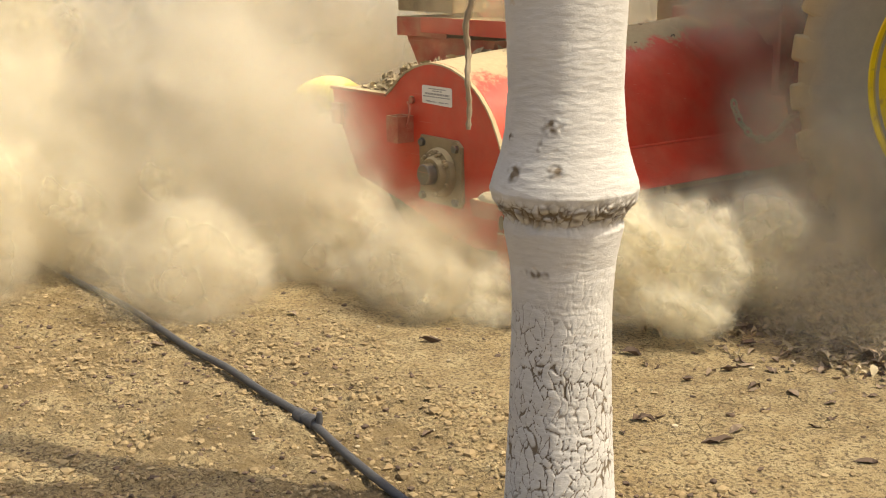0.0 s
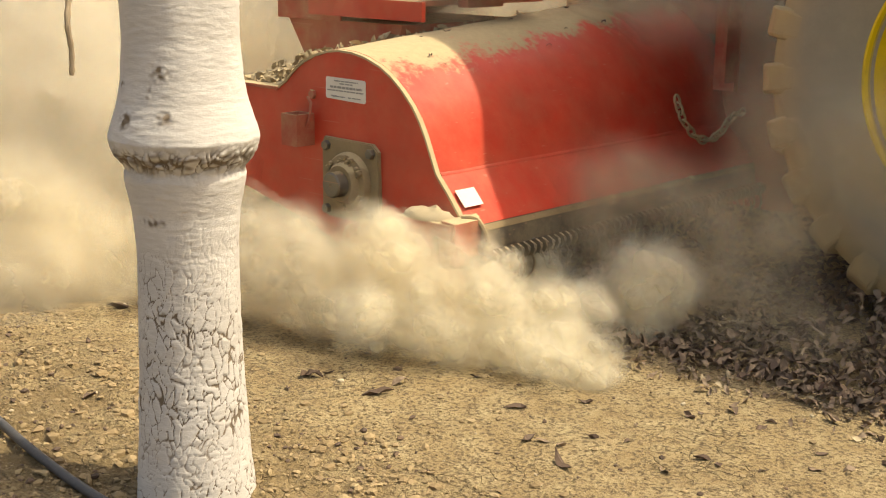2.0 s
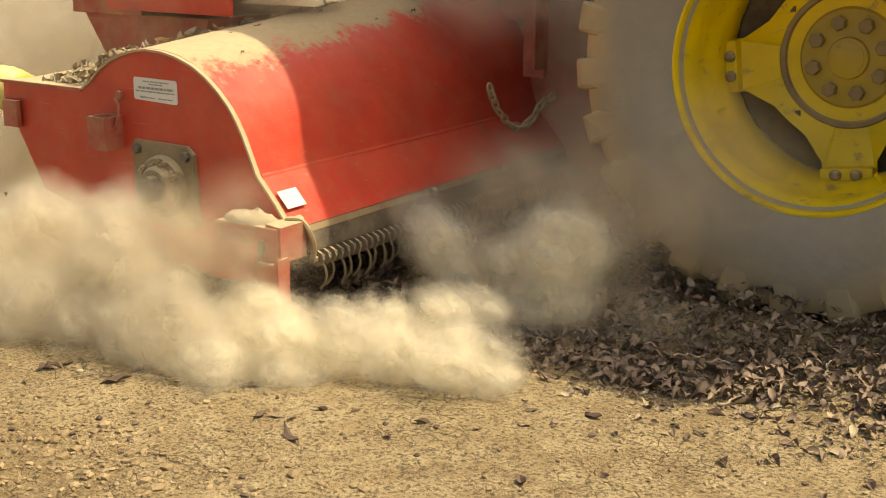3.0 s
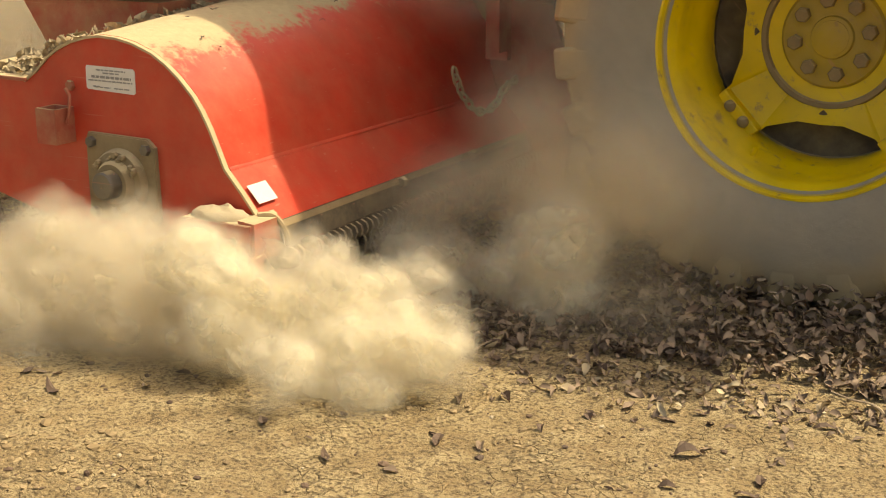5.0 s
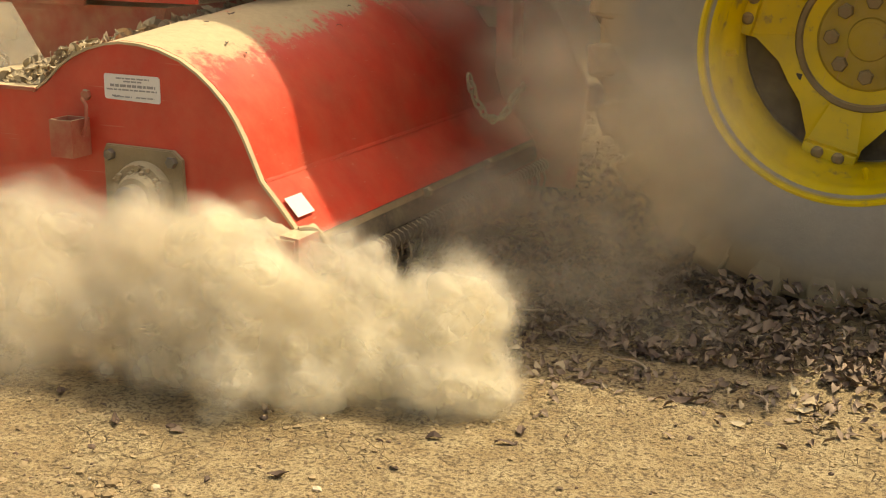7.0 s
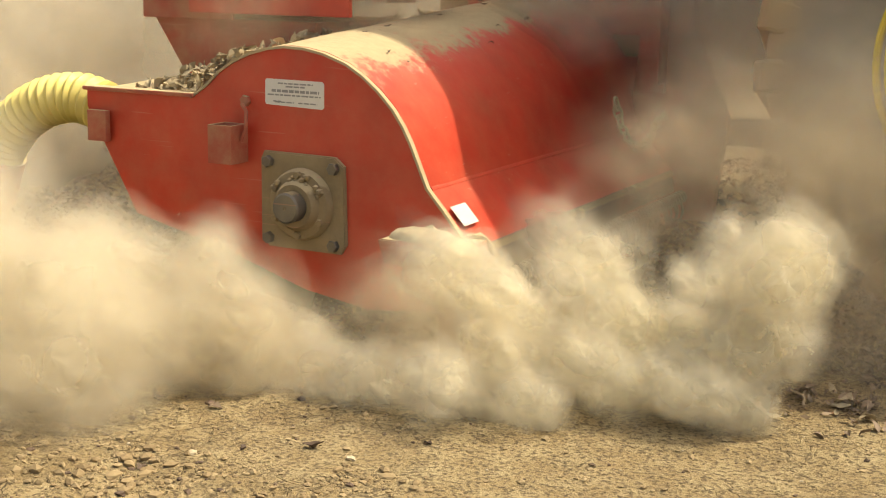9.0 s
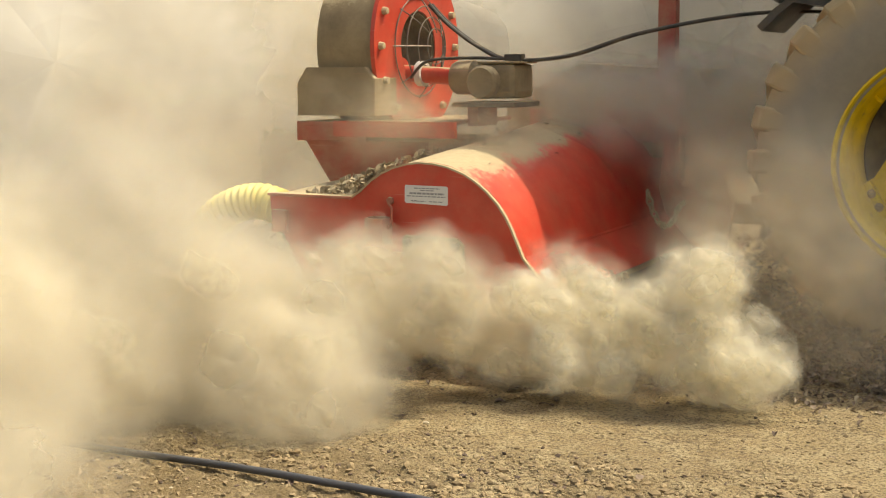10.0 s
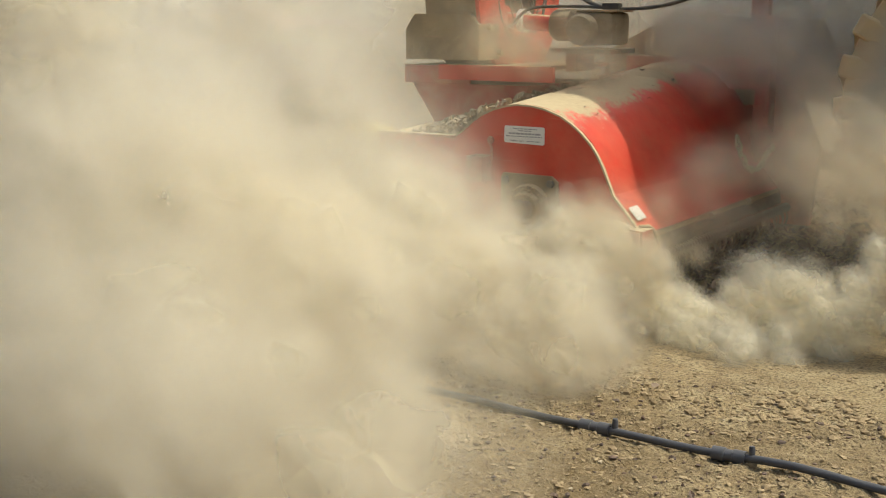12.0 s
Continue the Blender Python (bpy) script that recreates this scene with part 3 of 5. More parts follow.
def bolt_on(parent, name, x, y, z, r=0.014, h=0.013, mat=None, sides=6):
    return part(name, bolt(r, h, sides), mat or CAKED, parent, "", False, pose(x, y, z, 0, 17 * (x * 91 % 3), 0))


def harvester():
    thing = new("nut_harvester")
    tagged(thing, "dusty red orchard sweeper and pickup head with a blower", "harvester")
    # near end plate with its bent rim
    plate = [(-0.76, 0.634)] + ARC + [(0.482, 0.318), (0.478, 0.13), (0.20, 0.10), (0.0, 0.13), (-0.28, 0.215), (-0.585, 0.285), (-0.76, 0.585)]
    end = part("end_plate", prism(plate, 0.0, 0.010, 0.002), RED, thing, "red painted steel end plate")
    lip = [(x, z + 0.001) for x, z in ARC] + [(0.43, 0.382), (0.486, 0.314)]
    part("rim_strip", sheet(lip, -0.006, 0.012, 0.007, 2), EDGE, end, "pale dust-caked edge strip", True)
    part("top_flange", box(0.40, 0.05, 0.012, (-0.565, 0.012, 0.640), 0.003), RED_WORN, end)
    # the curved cover, folded skirt and rear deck
    part("drum_cover", sheet(ARC, 0.012, LENGTH, 0.006, 60, 0.0035, flare), RED, thing, "red curved drum cover coated with pale dust on top", True)
    part("front_skirt", sheet([(0.376, 0.441), (0.42, 0.392), (0.47, 0.335), (0.500, 0.300)], 0.012, LENGTH, 0.006, 40, 0.003), RED, thing, "red folded front skirt", True)
    part("seam", sheet([(0.3735, 0.447), (0.379, 0.442), (0.3815, 0.438)], 0.012, LENGTH, 0.003, 40, 0.001), RED, thing, "dusty weld seam along the fold", True)
    part("rear_deck", sheet([(-0.76, 0.632), (-0.57, 0.628), (-0.38, 0.634)], 0.012, LENGTH, 0.006, 20, 0.002, flare), RED_WORN, thing)
    part("rear_wall", sheet([(-0.60, 0.29), (-0.68, 0.44), (-0.757, 0.59), (-0.757, 0.63)], 0.012, LENGTH, 0.006, 10, 0.0, flare), RED_WORN, thing)
    part("far_end_plate", prism([(x, flare(LENGTH, z)) for x, z in plate], LENGTH, LENGTH + 0.010), RED_WORN, thing)
    part("drum", lathe([(0, 0.02), (0.13, 0.02), (0.13, LENGTH - 0.02), (0, LENGTH - 0.02)], "Y", 24, (0.03, 0, 0.34)), DARK, thing, "dark brush drum inside the head", True)
    part("lower_plate", prism([(-0.40, 0.24), (-0.27, 0.205), (0.02, 0.125), (0.0, 0.07), (-0.30, 0.12)], 0.02, 0.03), GREEN, thing, "dark green lower guard")
    # bearing on its flange
    flange = part("bearing_flange", prism([(-0.135, 0.485), (-0.125, 0.505), (0.10, 0.503), (0.128, 0.480), (0.135, 0.27), (0.118, 0.243), (-0.11, 0.243), (-0.135, 0.262)], -0.014, 0.0, 0.003), CAKED, thing, "square steel bearing flange caked with dust")
    for x, z in ((-0.108, 0.478), (0.100, 0.473), (-0.108, 0.268), (0.100, 0.266)):
        bolt_on(flange, "bolt", x, -0.014, z, 0.017, 0.016, STEEL)
    ring = [(0.042, -0.060), (0.058, -0.062), (0.066, -0.052), (0.070, -0.040), (0.090, -0.036), (0.096, -0.028), (0.098, -0.014)]
    part("bearing_housing", lathe(ring, "Y", 40, (0.0, 0, 0.370)), CAKED, flange, "round bearing housing caked with dust", True)
    for i in range(6):
        a = radians(30 + 60 * i)
        bolt_on(flange, "small_bolt", 0.082 * math.cos(a), -0.036, 0.370 + 0.082 * math.sin(a), 0.011, 0.012, CAKED)
    part("shaft_end", lathe([(0, -0.100), (0.036, -0.100), (0.041, -0.095), (0.041, -0.02)], "Y", 36, (0, 0, 0.370)), STEEL, flange, "grey worn shaft end", True)
    part("shaft_centre", lathe([(0, -0.098), (0.004, -0.1015), (0.006, -0.1005)], "Y", 10, (0, 0, 0.370)), DARK, flange)
    rng = random.Random(2)
    for i in range(16):
        a = radians(rng.uniform(20, 150))
        r = rng.uniform(0.06, 0.088)
        bm = bmesh.new()
        bmesh.ops.create_icosphere(bm, subdivisions=1, radius=rng.uniform(0.005, 0.011))
        part("dirt_lump", bm, CAKED, flange, "", False, pose(r * math.cos(a), -0.045, 0.370 + r * math.sin(a)))
    # socket for a stake, with a spring pin
    sock = new("stake_socket")
    sock.parent = thing
    for name, sx, sy, dx, dy in (("socket_front", 0.078, 0.006, 0, -0.075), ("socket_back", 0.078, 0.006, 0, -0.003), ("socket_side", 0.006, 0.066, -0.036, -0.039), ("socket_side", 0.006, 0.066, 0.036, -0.039)):
        part(name, box(sx, sy, 0.105, (-0.225 + dx, dy, 0.520), 0.0015), RED_WORN, sock)
    part("pin", tube([Vector((-0.18, -0.04, 0.53)), Vector((-0.165, -0.04, 0.56)), Vector((-0.17, -0.03, 0.61)), Vector((-0.185, -0.03, 0.63))], 0.005, 8), RED_WORN, sock, "bent spring pin", True)
    bolt_on(thing, "bolt", -0.19, 0.0, 0.635, 0.016, 0.012, RED_WORN)
    # the maker's plate: lines that cannot be read
    lab = part("maker_label", prism([(-0.126, 0.694), (-0.122, 0.699), (0.054, 0.698), (0.060, 0.692), (0.060, 0.630), (0.054, 0.625), (-0.122, 0.630), (-0.127, 0.636)], -0.002, 0.0), WHITE, thing, "small white maker's label with grey lines")
    for z, x0, x1, h in ((0.688, -0.085, 0.025, 0.004), (0.680, -0.060, 0.0, 0.004), (0.668, -0.105, 0.045, 0.007), (0.657, -0.118, 0.050, 0.004), (0.640, -0.10, -0.075, 0.0035), (0.638, -0.095, -0.035, 0.0035), (0.638, -0.02, 0.04, 0.0035)):
        u = x0
        while u < x1:
            w = min(RNG.uniform(0.008, 0.022), x1 - u)
            part("text_bar", box(w, 0.0012, h, (u + w / 2, -0.0026, z), 0), INK, lab)
            u += w + 0.004
    # white sticker on the skirt
    face = Matrix.Translation((0.4487, 0.062, 0.3754)) @ Matrix(((0.0, -0.68, 0.74), (1, 0, 0), (0, 0.74, 0.68))).to_4x4()
    part("white_sticker", box(0.085, 0.062, 0.0016, (0, 0, 0), 0.0), WHITE, thing, "white square sticker, half rubbed off", False, face)
    # skid bracket: tray with a heap of dust, upright with a slot, and the wear leg
    bracket = new("skid_bracket")
    bracket.parent = thing
    part("tray", prism([(0.285, 0.318), (0.30, 0.322), (0.492, 0.325), (0.492, 0.262), (0.305, 0.258)], -0.105, -0.002, 0.003), RED_WORN, bracket)
    heap_bm = bmesh.new()
    bmesh.ops.create_uvsphere(heap_bm, u_segments=24, v_segments=10, radius=1)
    for v in heap_bm.verts:
        v.co = Vector((v.co.x * 0.096, v.co.y * 0.052, max(0, v.co.z) * (0.030 + 0.016 * noise.noise(v.co * 4))))
    part("dust_mound", heap_bm, STRAW, bracket, "low heap of settled dust", True, pose(0.392, -0.055, 0.323))
    part("upright", prism([(0.455, 0.325), (0.535, 0.325), (0.535, 0.22), (0.455, 0.205)], -0.112, -0.104, 0.002), RED_WORN, bracket)
    part("slot", lathe([(0, -0.0035), (0.013, -0.0035), (0.013, 0)], "Y", 20), DARK, bracket, "dark slot", False, Matrix.Translation((0.480, -0.1125, 0.262)) @ Matrix.Diagonal((1, 1, 2.1, 1)))
    part("side_web", prism([(0.49, 0.335), (0.545, 0.33), (0.545, 0.225), (0.49, 0.222)], -0.104, 0.01), RED_WORN, bracket)
    part("skid_leg", prism([(0.478, 0.228), (0.488, 0.224), (0.540, 0.228), (0.556, 0.25), (0.556, 0.035), (0.545, 0.028), (0.482, 0.028)], -0.135, -0.113, 0.003), RED_WORN, bracket, "worn red and bare steel skid leg")
    part("skid_side", box(0.012, 0.05, 0.205, (0.552, -0.108, 0.14), 0.002), RED_WORN, bracket)
    bolt_on(bracket, "hole", 0.505, -0.1365, 0.05, 0.007, 0.001, DARK, 12)
    part("skid_shoe", prism([(0.35, 0.028), (0.56, 0.028), (0.60, 0.06), (0.60, 0.07), (0.55, 0.036), (0.35, 0.036)], -0.14, -0.02), DARK, bracket)
    # rubber flap and coil sweep along the front lip
    part("flap", sheet([(0.497, 0.302), (0.515, 0.262), (0.520, 0.222)], 0.06, LENGTH - 0.02, 0.008, 60, 0.006), DARK, thing, "dusty black rubber flap", True)
    part("flap_strip", sheet([(0.503, 0.298), (0.511, 0.280)], 0.05, LENGTH - 0.02, 0.010, 30), CAKED, thing)
    reel = new("coil_rod")
    reel.parent = thing
    part("rod", tube([Vector((0.545, 0.03, 0.205)), Vector((0.545, LENGTH, 0.205))], 0.010, 10), DARK, reel, "", True)
    coil = bmesh.new()
    bmesh.ops.create_cone(coil, segments=8, radius1=0.025, radius2=0.025, depth=0.009, cap_ends=True)
    ring_me = bpy.data.meshes.new("ring")
    coil.to_mesh(ring_me)
    coil.free()
    ring_me.materials.append(COIL)
    for i in range(64):
        ob = new("ring", ring_me)
        ob.parent = reel
        ob.matrix_basis = pose(0.545, 0.06 + 0.030 * i, 0.205, 90, 0, 0)
    tine_bm = tube(smooth_line([Vector((0, 0, 0)), Vector((0.012, 0.004, -0.03)), Vector((0.004, 0.010, -0.065)), Vector((-0.014, 0.008, -0.09))], 3), 0.0042, 6)
    tine_me = bpy.data.meshes.new("tine")
    tine_bm.to_mesh(tine_me)
    tine_bm.free()
    tine_me.materials.append(COIL)
    for i in range(44):
        ob = new("tine", tine_me)
        ob.parent = reel
        ob.matrix_basis = pose(0.548, 0.075 + 0.042 * i, 0.195, 0, 9 * math.sin(i * 2.3), 14 * math.sin(i * 1.7))
    part("end_lever", tube(smooth_line([Vector((0.50, -0.03, 0.335)), Vector((0.535, 0.0, 0.33)), Vector((0.565, 0.015, 0.275)), Vector((0.560, 0.02, 0.215))], 5), 0.009, 8), CAKED, reel, "dusty bent lever", True)
    for y, z in ((0.02, 0.325), (0.72, 0.285), (1.2, 0.29)):
        bolt_on(thing, "clip", 0.515, y, z, 0.018, 0.02, CAKED)
    # safety chain on the skirt's far end
    chain = new("chain")
    chain.parent = thing
    links = smooth_line([Vector((0.43, 1.17, 0.585)), Vector((0.44, 1.21, 0.50)), Vector((0.455, 1.30, 0.425)), Vector((0.47, 1.40, 0.43)), Vector((0.475, 1.48, 0.49)), Vector((0.47, 1.58, 0.505))], 3)
    for i, (a, b) in enumerate(zip(links, links[1:])):
        loop = [(a + b) / 2 + Vector((0.0, 0.025 * math.cos(u), 0.014 * math.sin(u))) for u in (2 * math.pi * j / 12 for j in range(13))]
        ring_bm = tube([p - (a + b) / 2 for p in loop], 0.0052, 6, False)
        d = (b - a).normalized()
        turn = Vector((0, 1, 0)).rotation_difference(d).to_matrix().to_4x4() @ Matrix.Rotation(radians(90 * (i % 2)), 4, "Y")
        part("link", ring_bm, EDGE, chain, "", True, Matrix.Translation((a + b) / 2 + Vector((0.02, 0, 0))) @ turn)
    # uprights at the far end, with bolt holes
    part("far_upright", box(0.09, 0.03, 0.55, (0.485, 1.44, 0.87), 0.003), RED_WORN, thing, "red upright with bolt holes")
    part("upright_flange", box(0.012, 0.09, 0.50, (0.525, 1.40, 0.88), 0.003), RED_WORN, thing)
    part("tall_post", box(0.085, 0.06, 1.3, (0.395, 1.60, 1.50), 0.004), RED_WORN, thing, "dusty red post")
    # cut trash lodged on the rear deck
    trash_v, trash_f = [], []
    rng = random.Random(31)
    for _ in range(1300):
        x, y = -0.62 + 0.37 * rng.random() ** 0.75, rng.uniform(0.03, 1.2)
        vs, fs = leaf_verts(rng, rng.uniform(0.02, 0.06))
        turn = Euler((rng.uniform(-1, 1), rng.uniform(-1, 1), rng.uniform(0, 6.3))).to_matrix()
        top = 0.62 + 0.075 * max(0.0, 1 - abs(x + 0.40) / 0.2) * rng.random() + (0.075 * max(0, x + 0.40) / 0.1 if x > -0.40 else 0)
        k = len(trash_v)
        trash_v += [(turn @ v) + Vector((x, y, flare(y, top + 0.012))) for v in vs]
        trash_f += [tuple(i + k for i in f) for f in fs]
    ob = new("trash", mesh_of("trash", trash_v, trash_f, STRAW))
    ob.parent = thing
    tagged(ob, "matted dry leaf trash on the deck", kind="stuff")
    rng = random.Random(41)
    for _ in range(12):
        vs, fs = leaf_verts(rng, rng.uniform(0.015, 0.03))
        u, y = rng.randrange(6, 11), rng.uniform(0.2, 1.3)
        ob = new("leaf_scrap", mesh_of("leaf_scrap", vs, fs, LEAF_DARK))
        ob.parent, ob.matrix_basis = thing, pose(ARC[u][0], y, flare(y, ARC[u][1]) + 0.008, 0, 0, rng.uniform(0, 360))
    # ribbed suction hose and its cuff
    hose = new("suction_hose")
    hose.parent = thing
    line = smooth_line([Vector((-0.77, 0.09, 0.575)), Vector((-0.86, 0.08, 0.598)), Vector((-0.96, 0.06, 0.585)), Vector((-1.06, 0.05, 0.535)), Vector((-1.14, 0.05, 0.46)), Vector((-1.19, 0.05, 0.38))], 20)
    part("ribbed_pipe", tube(line, lambda t: 0.072 + 0.006 * math.sin(t * 2 * math.pi * 19), 22), RIBBED, hose, "yellow ribbed plastic suction hose", True)
    part("cuff", tube([Vector((-1.175, 0.05, 0.41)), Vector((-1.20, 0.05, 0.36)), Vector((-1.235, 0.05, 0.27)), Vector((-1.24, 0.05, 0.255))], 0.086, 20), RED_WORN, hose, "faded red hose cuff", True)
    part("spout", tube([Vector((-0.70, 0.09, 0.56)), Vector((-0.745, 0.09, 0.57)), Vector((-0.79, 0.09, 0.58))], 0.066, 20), RED_WORN, hose, "", True)
    part("spout_bracket", box(0.07, 0.02, 0.09, (-0.70, -0.02, 0.535), 0.003), RED_WORN, thing)
    # blower on its shelf behind the head
    blower = new("blower")
    blower.parent = thing
    cy, cz = 0.89, 1.24
    part("shelf", box(0.66, 0.80, 0.02, (-0.60, 0.88, 0.905), 0.003), RED_WORN, blower, "dusty shelf plate")
    part("shelf_lip", box(0.60, 0.02, 0.07, (-0.45, 0.475, 0.885), 0.003), RED, blower)
    part("shelf_lip", box(0.36, 0.012, 0.085, (-0.77, 0.488, 0.872), 0.003), RED_WORN, blower)
    part("shelf_chute", prism([(-0.93, 0.83), (-0.30, 0.83), (-0.36, 0.64), (-0.80, 0.64)], 0.52, 1.2), RED_WORN, blower)
    scroll = [(0.37, -0.86), (0.38, -0.85), (0.38, -0.58), (0.37, -0.57)]
    part("scroll", lathe([(0.0, -0.86)] + scroll + [(0.15, -0.565)], "X", 56, (0, cy, cz)), CAKED, blower, "round dusty blower scroll", True)
    part("face_ring", lathe([(0.16, -0.572), (0.16, -0.552), (0.395, -0.552), (0.395, -0.572)], "X", 56, (0, cy, cz), True), RED, blower, "red bolted face ring", True)
    part("inlet", lathe([(0.155, -0.555), (0.155, -0.70), (0.05, -0.72)], "X", 32, (0, cy, cz)), DARK, blower, "dark blower inlet", True)
    part("scroll_foot", prism([(-0.95, 0.94), (-0.55, 0.94), (-0.55, 1.10), (-0.60, 1.15), (-0.90, 1.15), (-0.95, 1.08)], 0.49, 0.68, 0.003), CAKED, blower, "dusty brown foot plate")
    for i in range(14):
        a = 2 * math.pi * i / 14
        head = lathe([(0, 0.024), (0.014, 0.022), (0.018, 0.004), (0.018, 0.0)], "X", 8)
        part("bolt", head, EDGE, blower, "bright bolt head", False, pose(-0.552, cy + 0.345 * math.cos(a), cz + 0.345 * math.sin(a)))
    for r in (0.08, 0.13, 0.18, 0.225):
        loop = [Vector((-0.55 + 0.10 * (1 - (r / 0.23) ** 2), cy + r * math.cos(u), cz + r * math.sin(u))) for u in (2 * math.pi * j / 28 for j in range(29))]
        part("guard_wire", tube(loop, 0.003, 6, False), STEEL, blower, "", True)
    for i in range(8):
        a = math.pi * i / 4
        line = [Vector((-0.55 + 0.10 * (1 - (r / 0.23) ** 2), cy + r * math.cos(a), cz + r * math.sin(a))) for r in (0.06, 0.1, 0.15, 0.2, 0.235)]
        part("guard_wire", tube(line, 0.003, 6), STEEL, blower, "", True)
    zs = 1.13
    part("drive_shaft", tube([Vector((-0.72, 0.80, zs)), Vector((-0.25, 0.80, zs - 0.03))], 0.038, 18), RED, blower, "red drive shaft guard", True)
    part("shaft_collar", lathe([(0.04, -0.50), (0.056, -0.50), (0.056, -0.47), (0.04, -0.47)], "X", 20, (0, 0.80, zs - 0.012)), WHITE, blower, "pale collar", True)
    part("shaft_collar", lathe([(0.036, -0.62), (0.065, -0.62), (0.065, -0.585), (0.036, -0.585)], "X", 20, (0, 0.80, zs - 0.004)), RED, blower, "", True)
    part("coupling", lathe([(0, -0.32), (0.065, -0.32), (0.075, -0.30), (0.075, -0.22), (0.05, -0.20), (0, -0.20)], "X", 22, (0, 0.80, zs - 0.03)), CAKED, blower, "caked drive coupling", True)
    gear = part("gearbox", box(0.20, 0.20, 0.15, (-0.09, 0.82, zs - 0.045), 0.03), CAKED, blower, "dust-caked gearbox")
    part("gearbox_cover", lathe([(0, 0.0), (0.062, 0.0), (0.072, 0.012), (0.072, 0.06)], "Y", 20, (-0.13, 0.665, zs - 0.05)), CAKED, gear, "round caked gearbox cap", True)
    part("gearbox_plate", box(0.20, 0.18, 0.010, (-0.07, 0.81, zs + 0.034), 0.003), CAKED, gear)
    part("gearbox_stand", box(0.30, 0.26, 0.022, (-0.12, 0.80, 0.985), 0.004), DARK, blower, "dark gearbox shelf")
    part("stand_web", box(0.05, 0.20, 0.09, (-0.20, 0.83, 0.935), 0.004), RED_WORN, blower)
    for dy in (0.0, 0.025):
        line = smooth_line([Vector((-0.42, 0.75 + dy, 1.42)), Vector((-0.34, 0.78 + dy, 1.33)), Vector((-0.2, 0.8 + dy, 1.23)), Vector((-0.06, 0.8 + dy, 1.178)), Vector((0.2, 0.83 + dy, 1.188)), Vector((0.5, 0.95 + dy, 1.285)), Vector((0.9, 1.2 + dy, 1.36)), Vector((1.3, 1.4 + dy, 1.36))], 8)
        part("hydraulic_line", tube(line, 0.008, 8), BLACK, thing, "black hydraulic line", True)
    line = smooth_line([Vector((-0.50, 0.72, 1.10)), Vector((-0.42, 0.72, 1.17)), Vector((-0.28, 0.76, 1.185)), Vector((-0.08, 0.8, 1.18))], 8)
    part("hydraulic_line", tube(line, 0.007, 8), BLACK, thing, "", True)
    part("line_clamp", box(0.08, 0.05, 0.03, (-0.03, 0.80, 1.185), 0.006), BLACK, thing)
    # frame that carries the head behind the tractor
    part("main_beam", box(0.9, 0.16, 0.16, (0.1, 1.75, 0.86), 0.01), RED_WORN, thing)
    part("rear_hood", prism([(-0.5, 0.70), (0.45, 0.70), (0.62, 0.90), (0.50, 1.12), (-0.1, 1.16), (-0.5, 0.95)], 1.72, 2.3, 0.01), CAKED, thing, "dusty hood over the elevator")
    part("end_shield", prism([(0.30, 0.12), (0.66, 0.12), (0.70, 0.50), (0.58, 0.78), (0.36, 0.80)], 1.66, 1.70, 0.003), RED_WORN, thing, "worn red end shield")
    return thing


HARVESTER = harvester()

# ---- the tractor's rear end ----
HUB = dusty("rusty_yellow_hub", (0.50, 0.36, 0.03), 0.6, 0.35, 1.2, 0.0, (0.26, 0.17, 0.08))
WHEEL_AT = (1.735, 1.02, 0.775)


